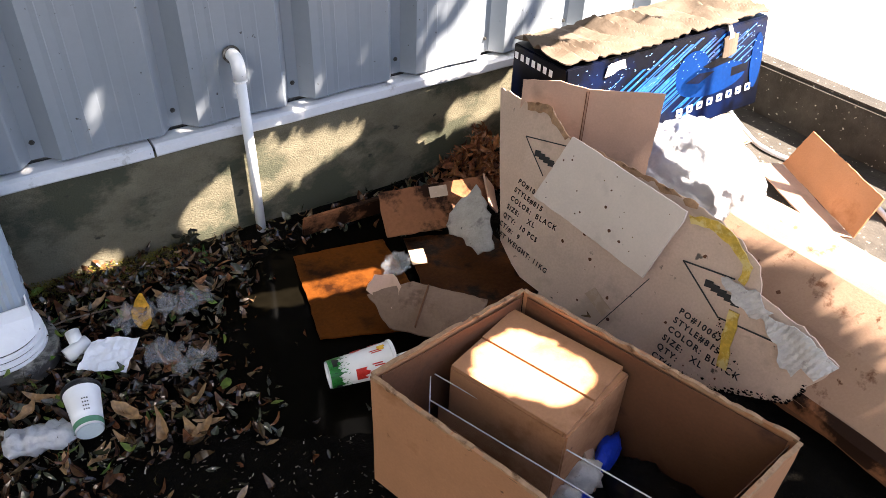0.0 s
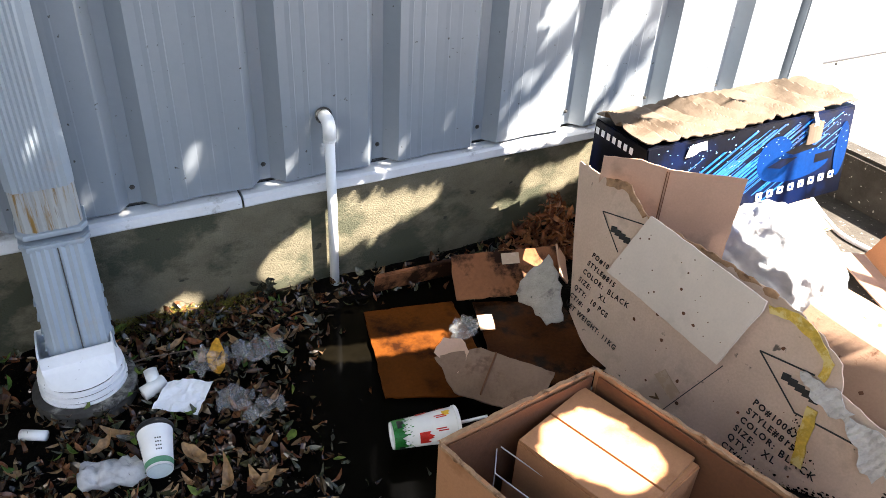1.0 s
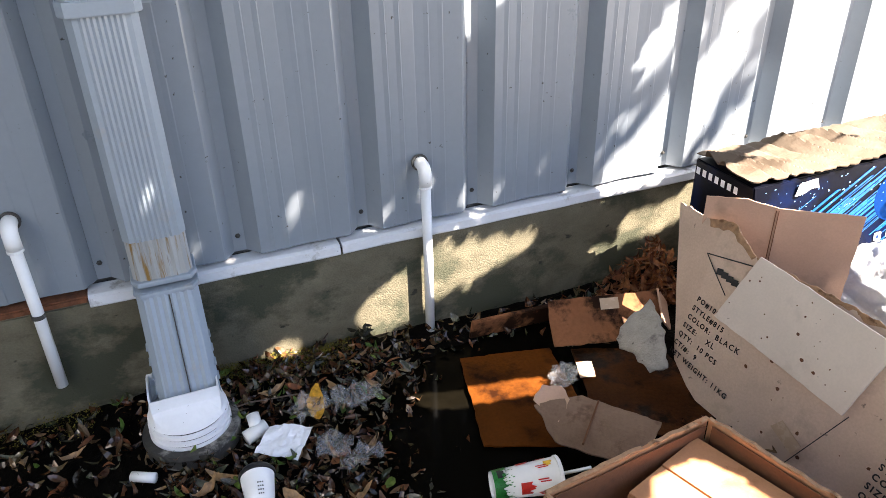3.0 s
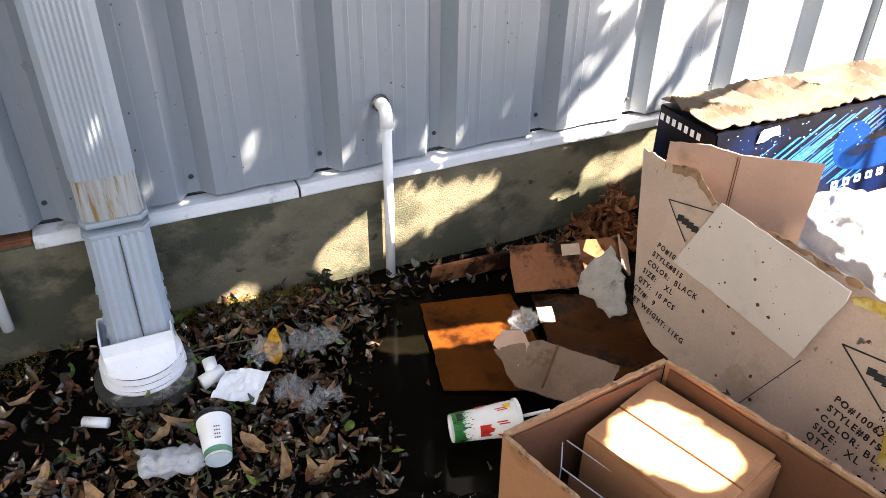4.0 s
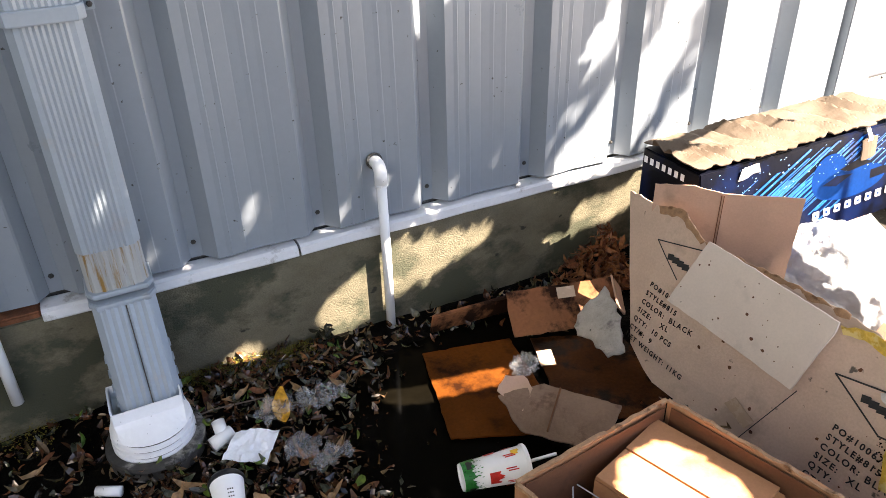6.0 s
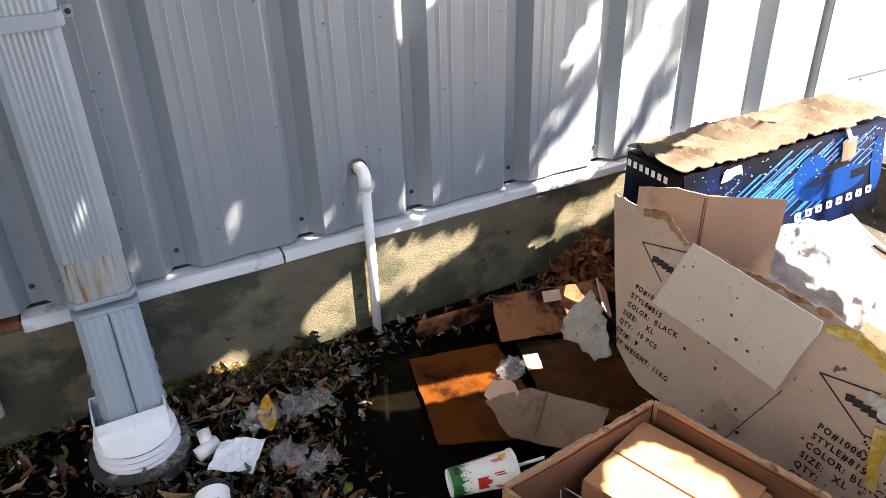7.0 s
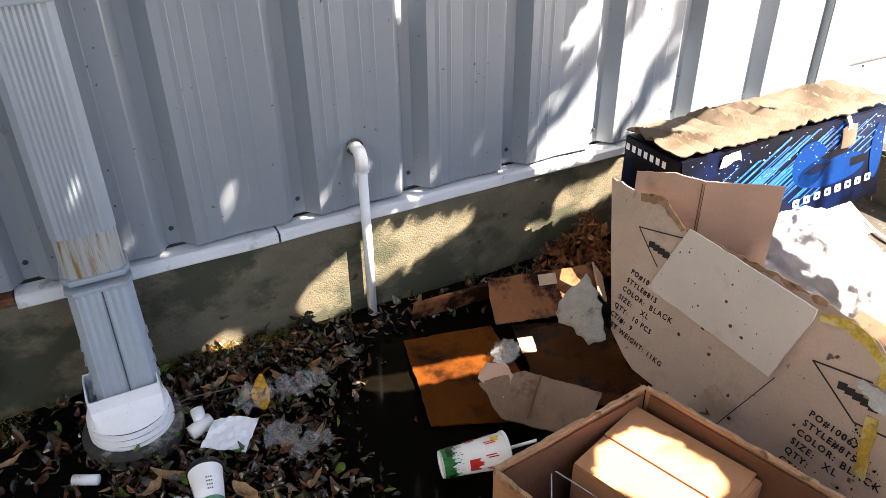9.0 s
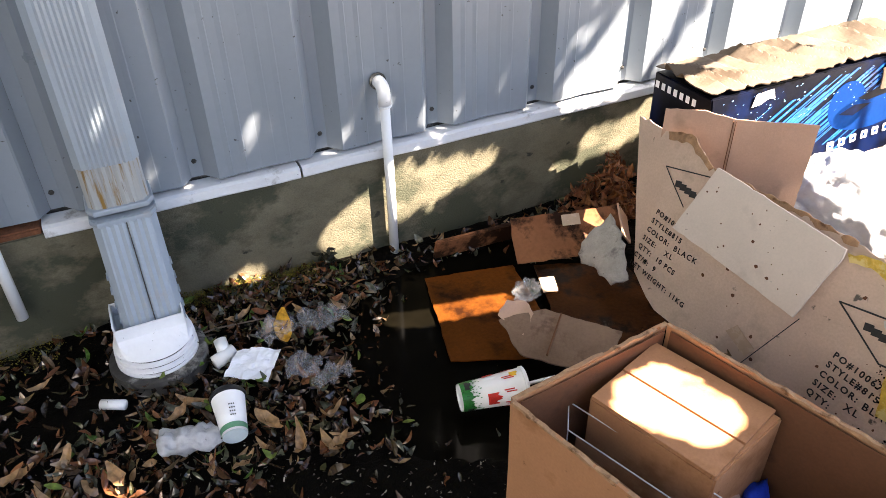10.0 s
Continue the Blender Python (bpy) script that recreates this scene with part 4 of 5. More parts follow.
sc = thing("cardboard_scrap", (0.21, -1.12, 0.07), "small folded cardboard scrap in the open carton", "cardboard", rot=(20, 10, -40))
part("board", card([(0, 0), (0.09, 0), (0.09, 0.05), (0.0, 0.05)], 0.004, 0.01, None, 0.003, 5), M_KRAFT, sc)
crumpled("film_wad", (0.315, -1.165, 0.085), (0.03, 0.025, 0.025), M_TORN, "pale crumpled plastic film wad in the open carton", "plastic", 5, 0.7, 3)

# clear plastic wrap
M_BAG = mat("thin_clear_film", (0.92, 0.94, 0.97), 0.05, 0, 0.05, 30, 1.0, 30, transmission=0.8, ior=1.45, alpha=0.32, spec=1.0)
M_FILM = mat("cloudy_plastic_film", (0.62, 0.63, 0.64), 0.16, 0, 0.12, 14, 1.0, 42, transmission=0.25, ior=1.35, alpha=0.9)
crumpled("plastic_wrap", (1.245, -0.60, 0.0), (0.15, 0.20, 0.185), M_FILM, "large crumpled heap of cloudy clear plastic wrap", "plastic", 2, 0.11, 6, (0, 0, 0), 1.9, 0.018)

# pale hose
hose = thing("hose", (1.81, -0.33, 0.02), "thin off-white rubber hose lying on the ground", "hose")
path = []
for t in np.linspace(0, 1, 40):
    ctrl = [(1.80, -0.26, 0.06), (1.756, -0.416, 0.014), (1.718, -0.54, 0.012), (1.756, -0.75, 0.012), (1.741, -0.852, 0.012), (1.62, -1.05, 0.012)]
    k = min(4, int(t * 5))
    f = t * 5 - k
    P = [Vector(ctrl[max(0, min(5, k + i - 1))]) for i in range(4)]
    v = 0.5 * (2 * P[1] + (P[2] - P[0]) * f + (2 * P[0] - 5 * P[1] + 4 * P[2] - P[3]) * f * f + (3 * P[1] - P[0] - 3 * P[2] + P[3]) * f ** 3)
    path.append(v - Vector((1.81, -0.33, 0.02)))
part("line", tube(path, 0.0085, 10), M_PVC, hose, smooth=True)
cs = thing("cardboard_scrap", (1.60, -0.47, 0.02), "torn brown cardboard scrap under the printed box", "cardboard", rot=(25, 0, 5))
part("board", card([(0, 0), (0.12, -0.01), (0.13, 0.11), (0.09, 0.12), (0.0, 0.12)], 0.005, 0.01, None, 0.003, 6), M_KRAFT, cs)
part("flap", card([(0, 0), (0.12, 0), (0.12, 0.03), (0.0, 0.035)], 0.005, 0.01, None, 0.005, 8), M_KRAFT_DARK, cs, m=pose(0, 0, 0, -70, 0, 0))
cable = part("cable", tube([(2.5, 0.34, 0.178), (2.62, 0.361, 0.178), (3.1, 0.367, 0.178), (4.2, 0.2, 0.178)], 0.006, 8), M_BLACK, smooth=True)
tagged(cable, "thin black cable lying on the pale pavement", "cable")

# wet cardboard on the ground
def ground_card(name, poly_world, z, material, label, jag=0.002, seed=0, bend=None, zs=None, thick=0.004, cell=0.014):
    o = Vector((*poly_world[0], z))
    t = thing(name, tuple(o), label, "cardboard")
    part("board", card([(x - o.x, y - o.y) for x, y in poly_world], thick, cell, bend, jag, seed), material, t)
    return t


ground_card("wet_cardboard", [(0.206, -0.218), (0.44, -0.27), (0.40, -0.50), (0.30, -0.60), (0.13, -0.525)], -0.012, M_WET, "soaked orange-brown flat cardboard lying in the puddle", 0.002, 1)
ground_card("wet_cardboard", [(0.484, -0.305), (0.70, -0.40), (0.67, -0.66), (0.55, -0.70), (0.40, -0.56)], -0.006, M_WETDARK, "soaked dark brown flat cardboard beside the puddle", 0.003, 2)
sq = ground_card("paper_square", [(0.459, -0.369), (0.497, -0.381), (0.474, -0.437), (0.438, -0.425)], 0.004, M_TAPE, "small pale tan paper square on wet cardboard", 0.001, 3, None, None, 0.001, 0.008)
tr = thing("torn_tray", (0.437, -0.302, 0.01), "torn damp brown carton tray with a paper label", "carton")
tr.matrix_world = frame_from((0.437, -0.302, 0.012), (0.62, -0.352, 0.012), (0.441, -0.217, 0.10))
part("back_panel", card([(0, 0), (0.19, 0), (0.30, 0.045), (0.305, 0.125), (0.0, 0.122)], 0.005, 0.012, lambda x, y: -0.02 * math.sin(y * 22) + 0.01 * x, 0.002, 5), M_WETLITE, tr)
part("side_flap", card([(0, 0), (0.07, -0.02), (0.075, 0.06), (0.0, 0.09)], 0.005, 0.012, None, 0.002, 6), M_KRAFT, tr, m=pose(0.30, 0.04, 0.0, 0, 55, 0))
part("label", card([(0, 0), (0.05, 0.0), (0.05, 0.03), (0, 0.03)], 0.0008, 0.01, None, 0.0, 7), M_TAPE, tr, "small tan paper label", m=pose(0.135, 0.085, 0.004))
pulp = thing("packing_liner", (0.632, -0.535, 0.02), "grey fibrous packing liner sheet, speckled with dirt", "packing")
pulp.matrix_world = frame_from((0.575, -0.43, 0.03), (0.60, -0.52, 0.02), (0.66, -0.37, 0.13))
part("sheet", card([(-0.06, 0.015), (-0.04, 0.0), (0.0, 0.01), (0.07, -0.005), (0.10, 0.03), (0.04, 0.10), (-0.06, 0.15), (-0.065, 0.06)], 0.006, 0.009, lambda x, y: 0.015 * math.sin(x * 25) + 0.012 * math.sin(y * 30), 0.006, 8), M_FELT, pulp, smooth=True)

bent = thing("bent_cardboard", (0.293, -0.471, 0.0), "bent grey-brown carton flap torn at one end", "cardboard")
bent.matrix_world = frame_from((0.265, -0.60, 0.015), (0.38, -0.735, 0.015), (0.39, -0.49, 0.075))
part("board", card([(0.0, 0.0), (0.19, 0.0), (0.20, 0.115), (0.02, 0.125), (-0.07, 0.06)], 0.005, 0.012, lambda x, y: 0.018 * math.sin(y * 22), 0.003, 9), M_DAMPKRAFT, bent)
part("torn_liner", card([(-0.075, 0.07), (-0.005, 0.04), (0.0, 0.10), (-0.03, 0.13), (-0.07, 0.115)], 0.002, 0.008, lambda x, y: 0.016 + 0.005 * math.sin(x * 60), 0.004, 10), M_KRAFT, bent, "torn pale paper liner")
part("fold_line", box(0.06, 0.063, 0.005, 0.115, 0.016, 0.024), M_KRAFT_DARK, bent)
crumpled("film_wad", (0.405, -0.40, 0.0), (0.026, 0.020, 0.013), M_BAG, "crumpled clear plastic wad on wet cardboard", "plastic", 15, 1.25, 5, (0, 0, 25), 1.5, 0.03)
ws = thing("wet_plank", (0.27, -0.135, 0.0), "low damp cardboard strip along the foundation", "cardboard")
part("board", box(0, 0.26, -0.012, 0.0, -0.02, 0.05, 0.003), M_WETLITE, ws, m=pose(0, 0, 0, 18, 0, -3))


# ---- cups ----
def cup(name, base, top, r0, r1, label, material):
    o, e = Vector(base), Vector(top)
    ax = (e - o).normalized()
    t = thing(name, tuple(o), label, "cup", "paper cups")
    t.matrix_world = Matrix.Translation(o) @ ax.to_track_quat("Z", "Y").to_matrix().to_4x4()
    L = (e - o).length
    b = lathe([(r0 * 0.9, 0.005), (r0 * 0.98, 0.003), (r0, 0.0), (r0 + (r1 - r0) * 0.5, L * 0.5), (r1, L * 0.985), (r1 * 1.03, L), (r1 * 0.99, L * 1.005), (r1 * 0.95, L * 0.99)], 36)
    part("body", b, material, t, smooth=True)
    return t, L


M_PAPER = mat("white_paper_cup", (0.88, 0.88, 0.87), 0.4, 0, 0.04, 20, 0.03, 60, stain=(0.66, 0.64, 0.6), sscale=12, sat=0.62)
M_GREENP = mat("green_cup_print", (0.02, 0.17, 0.028), 0.4, 0, 0.4, 40, 0.0)
M_REDP = mat("red_cup_print", (0.55, 0.03, 0.02), 0.4, 0, 0.3, 40, 0.0)
M_GOLDP = mat("gold_cup_print", (0.75, 0.45, 0.03), 0.4, 0, 0.2, 40, 0.0)


def wrap(t, name, shapes, r_at, material, label=""):
    """Thin printed shapes on a cup's wall: convex loops of (angle in degrees, height)."""
    b = bmesh.new()
    for loop in shapes:
        b.faces.new([b.verts.new((r_at(h) * math.cos(radians(a)), r_at(h) * math.sin(radians(a)), h)) for a, h in loop])
    return part(name, b, material, t, label)


def patches(rnd, a0, a1, h0, h1, n, s):
    out = []
    for _ in range(n):
        a, h = rnd.uniform(a0, a1), rnd.uniform(h0, h1)
        k = rnd.uniform(0.5, 1.0) * s
        out.append([(a + 520 * k * math.cos(q) * rnd.uniform(0.6, 1), h + k * math.sin(q) * 0.6) for q in (0, 1.2, 2.3, 3.4, 4.6, 5.5)])
    return out


soda, L = cup("soda_cup", (0.078, -0.668, 0.028), (0.210, -0.698, 0.032), 0.028, 0.037, "white paper soda cup with green print lying on soil", M_PAPER)
r_soda = lambda h: 0.0291 + 0.0092 * h / L
def ragged_band(h0, h1, wob, a0, a1, seed):
    def top(a):
        return h1 + wob * noise.noise((math.cos(radians(a)) * 4, math.sin(radians(a)) * 4, seed)) + wob * 0.6 * noise.noise((math.cos(radians(a)) * 12, math.sin(radians(a)) * 12, seed))

    return [[(a, h0), (a + 2, h0), (a + 2, top(a + 2)), (a, top(a))] for a in range(a0, a1, 2)]


wrap(soda, "green_print", ragged_band(0.003, 0.026, 0.010, 0, 360, 1), r_soda, M_GREENP, "green leafy print")
leafy = random.Random(8)
tagged(wrap(soda, "leaf_print", patches(leafy, 0, 360, 0.018, 0.044, 90, 0.0055), lambda h: r_soda(h) + 0.00015, M_GREENP, "overlapping green printed leaves"), kind="stuff")
tagged(wrap(soda, "dark_leaf", patches(leafy, 0, 360, 0.006, 0.036, 60, 0.0045), lambda h: r_soda(h) + 0.0003, mat("dark_green_print", (0.008, 0.06, 0.012), 0.4, 0, 0.3, 40, 0.0), "dark green printed leaves"), kind="stuff")
for a in (20, 140, 260):
    wrap(soda, "red_print", ragged_band(0.055, 0.078, 0.012, a, a + 44, 3), lambda h: r_soda(h) + 0.0002, M_REDP, "red printed patch")
    wrap(soda, "gold_mark", ragged_band(0.108, 0.122, 0.006, a + 56, a + 76, 5), lambda h: r_soda(h) + 0.0002, M_GOLDP, "gold printed mark")
    wrap(soda, "dark_leaf_print", ragged_band(0.012, 0.024, 0.012, a + 50, a + 90, 7), lambda h: r_soda(h) + 0.0004, M_BLACK, "dark leafy print")
wrap(soda, "text_bar", [[(a + d, h), (a + d + 4, h), (a + d + 4, h + 0.022), (a + d, h + 0.022)] for a in range(0, 360, 45) for d, h in ((0, 0.09), (7, 0.094))], lambda h: r_soda(h) + 0.0003, M_REDP)
tagged(bpy.data.objects["text_bar"], kind="stuff")
part("lid", lathe([(0.0375, 0), (0.0395, 0.001), (0.0395, 0.007), (0.037, 0.009), (0.02, 0.0095)], 36), M_PAPER, soda, "translucent white lid", m=pose(0, 0, L - 0.001))
part("straw", tube([(0, 0, L), (0.004, 0.0, L + 0.075)], 0.0035, 10), M_PVC, soda, "white straw", smooth=True)

coffee, L2 = cup("coffee_cup", (-0.360, -0.560, 0.030), (-0.352, -0.472, 0.046), 0.025, 0.034, "white paper coffee cup with dark lid lying on leaves", M_PAPER)
r_cof = lambda h: 0.0254 + 0.009 * h / L2
wrap(coffee, "green_band", [[(a, 0.004), (a + 10, 0.004), (a + 10, 0.016), (a, 0.016)] for a in range(0, 360, 10)], lambda h: r_cof(h) + 0.0002, mat("dull_green_print", (0.10, 0.26, 0.15), 0.45, 0, 0.2, 30, 0.0), "green printed band")
wrap(coffee, "text_bar", [[(a + d, h), (a + d + 5, h), (a + d + 5, h + 0.003), (a + d, h + 0.003)] for a in range(0, 360, 90) for d in (0, 8, 16) for h in (0.03, 0.038, 0.046, 0.054)], lambda h: r_cof(h) + 0.0003, M_DRAIN)
tagged(bpy.data.objects["text_bar.001"], kind="stuff")
part("base_disc", lathe([(0.0238, 0.0), (0.0238, 0.0015), (0.005, 0.0015)], 30), mat("pale_blue_paper", (0.62, 0.72, 0.74), 0.5, 0, 0.05, 20, 0.0), coffee, "pale blue-white cup base", m=pose(0, 0, -0.0014))
part("lid", lathe([(0.035, 0), (0.0372, 0.001), (0.0372, 0.008), (0.033, 0.011), (0.031, 0.016), (0.01, 0.017)], 36), M_BLACK, coffee, "dark plastic lid", m=pose(0, 0, L2 - 0.002))

# ---- litter by the downspout ----
M_BOTTLE = mat("clear_bottle_plastic", (0.85, 0.87, 0.90), 0.10, 0, 0.1, 60, 1.0, 60, transmission=0.35, ior=1.45, alpha=0.75, spec=1.0)
bot = thing("crushed_bottle", (-0.50, -0.50, 0.02), "crushed clear plastic bottle lying on leaves", "bottle", rot=(0, 90, -18))
b = bmesh.new()
prof = [(0.012, 0.0), (0.026, 0.004), (0.03, 0.012)] + [(0.029 + 0.003 * math.sin(k * 1.7), 0.012 + 0.008 * k) for k in range(1, 12)] + [(0.02, 0.115), (0.012, 0.125), (0.012, 0.135)]
lathe(prof, 22, b)
for v in b.verts:
    v.co.x = v.co.x * 0.72 + 0.014 * noise.noise(v.co * 70)
    v.co.y += 0.010 * noise.noise(v.co * 60 + Vector((5, 0, 0)))
part("bottle_body", b, M_BOTTLE, bot, smooth=True)
fit_t = thing("pvc_tee", (-0.33, -0.315, 0.02), "small white PVC tee fitting lying on leaves", "fitting", rot=(0, 0, 20))
part("run", tube([(-0.026, 0, 0.0), (0.026, 0, 0.004)], 0.0165, 16), M_PVC, fit_t, smooth=True)
part("branch", tube([(0.004, 0, 0.0), (0.014, 0.035, 0.022)], 0.0145, 16), M_PVC, fit_t, smooth=True)
fo = thing("paper_scrap", (-0.35, -0.38, 0.03), "crinkled white foil-backed paper scrap", "paper")
fo.matrix_world = frame_from((-0.345, -0.385, 0.03), (-0.262, -0.432, 0.02), (-0.29, -0.325, 0.045))
part("sheet", card([(0, 0), (0.095, 0.0), (0.105, 0.085), (0.05, 0.082), (0.01, 0.07)], 0.0015, 0.006, lambda x, y: 0.006 * noise.noise((x * 50, y * 50, 3)) + 0.004 * noise.noise((x * 110, y * 90, 4)), 0.002, 3), mat("white_foil_paper", (0.82, 0.84, 0.87), 0.45, 0, 0.06, 30, 0.4, 90), fo)
ch = thing("pipe_offcut", (-0.57, -0.343, 0.008), "short white plastic pipe offcut lying on soil", "offcut", rot=(0, 0, -28))
part("piece", tube([(-0.026, 0, 0.004), (0.026, 0, 0.004)], 0.011, 12), M_PVC, ch, smooth=True)


def film(name, loc, w, h, label, seed, rot):
    t = thing(name, loc, label, "plastic bag", rot=rot)
    part("film", card([(0, 0), (w, h * 0.1), (w * 1.05, h * 0.8), (w * 0.5, h), (-w * 0.05, h * 0.7)], 0.0012, 0.006, lambda x, y: 0.048 * abs(noise.noise((x * 28, y * 28, seed))) + 0.016 * abs(noise.noise((x * 75, y * 65, seed + 3))), 0.004, seed), M_BAG, t, smooth=True)
    return t


film("film_bag", (-0.235, -0.345, 0.03), 0.10, 0.07, "torn clear plastic film among leaves", 3, (10, 5, 25))
film("film_bag", (-0.15, -0.335, 0.03), 0.11, 0.07, "torn clear plastic film among leaves", 7, (5, 0, -5))
film("film_bag", (-0.225, -0.455, 0.028), 0.07, 0.06, "torn clear plastic film among leaves", 11, (15, 5, -20))
film("film_bag", (-0.175, -0.52, 0.026), 0.09, 0.05, "torn clear plastic film among leaves", 13, (5, 5, 10))


# ---- leaf litter and moss ----
def scatter(n, seed, region, size, heap=0.02):
    rnd = random.Random(seed)
    b = bmesh.new()
    while n:
        x, y, w = region(rnd)
        if rnd.random() > w:
            continue
        n -= 1
        L = rnd.uniform(*size)
        z = ground_height(x, y) + rnd.uniform(0.002, heap)
        m = pose(x, y, z, rnd.gauss(0, 34), rnd.gauss(0, 34), rnd.uniform(0, 360))
        add_leaf(b, m, L, L * rnd.uniform(0.24, 0.62), rnd.uniform(-0.5, 1.3), 4, rnd.uniform(-0.3, 0.9))
    return b


def litter_region(r):
    x, y = r.uniform(-1.6, 0.14), r.uniform(-1.15, -0.06)
    w = 1.0 if y > -0.45 else max(0.0, 1.0 - (-0.45 - y) / 0.33) + 0.10 * (x < -0.25)
    edge = 0.06 + 0.10 * noise.noise((y * 6, 0, 0)) - 0.22 * max(0, -0.3 - y)
    if x > edge:
        w *= 0.12
    if x < -0.54 and y > -0.40:
        w *= 0.35
    return x, y, w


def sparse_region(r):
    x, y = r.uniform(-0.3, 0.75), r.uniform(-0.85, -0.06)
    near_wall = max(0, 1 - abs(y + 0.12) / 0.07)
    return x, y, 0.9 * near_wall + 0.05


tagged(part("leaf_litter", scatter(3600, 1, litter_region, (0.014, 0.046), 0.028), M_LEAF), "dark mixed dead leaves covering the soil", "leaves", kind="stuff")
tagged(part("leaf_litter", scatter(420, 2, sparse_region, (0.018, 0.045), 0.016), M_LEAF), "dark dead leaves along the foundation", "leaves", kind="stuff")
tagged(part("leaf_litter", scatter(130, 9, litter_region, (0.02, 0.042), 0.035), M_LEAFGRN), "small fading green leaves in the litter", "leaves", kind="stuff")

tagged(part("leaf_litter", scatter(190, 15, litter_region, (0.018, 0.045), 0.034), M_LEAFRED), "scattered rust-red dead leaves in the litter", "leaves", kind="stuff")


def debris_region(r):
    return r.uniform(-0.9, 0.08), r.uniform(-1.3, -0.42), 1.0


b = bmesh.new()
rnd = random.Random(12)
for k in range(1900):
    x, y, _ = debris_region(rnd)
    s = rnd.uniform(0.0008, 0.003)
    z = ground_height(x, y) + 0.002
    m = pose(x, y, z, rnd.uniform(-40, 40), rnd.uniform(-40, 40), rnd.uniform(0, 360))
    b.faces.new([b.verts.new(m @ Vector(p)) for p in ((-s * 1.6, -s * 0.5, 0), (s * 1.6, -s * 0.5, 0), (s * 1.4, s * 0.5, 0.0005), (-s, s * 0.6, 0))])
tagged(part("fine_debris", b, leaf_mat("pale_debris", [(0.04, 0.03, 0.02), (0.12, 0.10, 0.07), (0.40, 0.37, 0.31), (0.07, 0.05, 0.035), (0.03, 0.025, 0.02)])), "fine pale crumbs of bark and grit on wet soil", "debris", kind="stuff")

# rust-red leaf heap behind the tray
b = bmesh.new()
rnd = random.Random(5)
for k in range(420):
    x, y = rnd.gauss(0.83, 0.06), rnd.uniform(-0.26, -0.07)
    z = rnd.uniform(0.0, max(0.012, 0.14 * math.exp(-((x - 0.87) / 0.09) ** 2 - ((y + 0.13) / 0.09) ** 2)))
    L = rnd.uniform(0.02, 0.055)
    add_leaf(b, pose(x, y, z + 0.005, rnd.gauss(0, 45), rnd.gauss(0, 45), rnd.uniform(0, 360)), L, L * rnd.uniform(0.25, 0.45), rnd.uniform(-0.4, 1.0), 4)
tagged(part("leaf_heap", b, M_LEAFRED), "heap of curled rust-red dead leaves against the foundation", "leaves", kind="stuff")

# moss on the soil edge
b = bmesh.new()
rnd = random.Random(6)
for k in range(11000):
    x = rnd.uniform(-1.0, -0.04)
    y = -0.052 - abs(rnd.gauss(0, 0.042))
    if x < -0.5 and rnd.random() < 0.8 or noise.noise((x * 6, y * 10, 2)) < -0.12 - 0.2 * (x > -0.4):
        continue
    z = ground_height(x, y) + rnd.uniform(0.0, 0.026)
    add_leaf(b, pose(x, y, z, rnd.uniform(-90, 20), rnd.uniform(-50, 50), rnd.uniform(0, 360)), rnd.uniform(0.003, 0.008), 0.0028, 0.3, 2)
tagged(part("moss", b, M_MOSS), "olive green moss cushion along the foundation foot", "moss", kind="stuff")

# single large dry leaves
SPOTS = [(-0.182, -0.652, 0.075, 40, 0), (-0.20, -0.645, 0.07, 100, 0), (-0.165, -0.64, 0.06, 160, 0), (-0.248, -0.634, 0.08, 70, 0), (-0.292, -0.541, 0.075, -60, 0), (-0.315, -0.60, 0.05, 110, 0),
         (-0.36, -0.62, 0.055, 30, 0), (-0.171, -0.57, 0.06, 20, 0), (-0.42, -0.42, 0.07, 150, 0), (-0.45, -0.44, 0.06, 30, 0), (-0.753, -0.454, 0.07, 10, 0), (-0.672, -0.458, 0.075, 60, 0),
         (-0.582, -0.539, 0.07, 110, 0), (-0.70, -0.55, 0.06, -30, 0), (-0.80, -0.40, 0.06, 70, 0), (-0.707, -0.229, 0.06, 20, 0), (-0.417, -0.60, 0.05, 80, 0), (-0.10, -0.42, 0.06, 45, 0),
         (-0.02, -0.24, 0.06, -20, 0), (-0.27, -0.20, 0.07, 15, 0), (-0.22, -0.27, 0.07, 60, 0), (-0.13, -0.22, 0.06, 100, 0), (-0.60, -0.62, 0.06, 140, 0), (-0.66, -0.66, 0.06, 50, 0), (-0.187, -0.277, 0.085, 75, 1), (-0.36, -0.655, 0.035, 50, 2), (-0.30, -0.42, 0.05, 120, 2)]
rnd = random.Random(7)
for x, y, L, turn, kind in SPOTS:
    b = bmesh.new()
    add_leaf(b, Matrix.Identity(4), L, L * (0.55 if kind == 1 else rnd.uniform(0.28, 0.46)), rnd.uniform(0.3, 1.5), 7, rnd.uniform(0.1, 0.9))
    for v in b.verts:
        v.co += Vector((0.003, 0.004, 0.007)) * noise.noise(v.co * 70 + Vector((x * 9, y * 9, 0)))
    o = part("fallen_leaf", b, (M_LEAFBIG, M_LEAFYEL, M_LEAFGRN)[kind])
    o.matrix_world = pose(x, y, ground_height(x, y) + (0.035 if kind == 1 else 0.022), rnd.gauss(0, 12), -35 if kind == 1 else rnd.gauss(0, 14), turn)
    tagged(o, ("curled tan dry leaf lying on the litter", "bright yellow-orange dry leaf standing in the litter", "small fresh green leaf on the dark soil")[kind], "leaf", "fallen leaves")
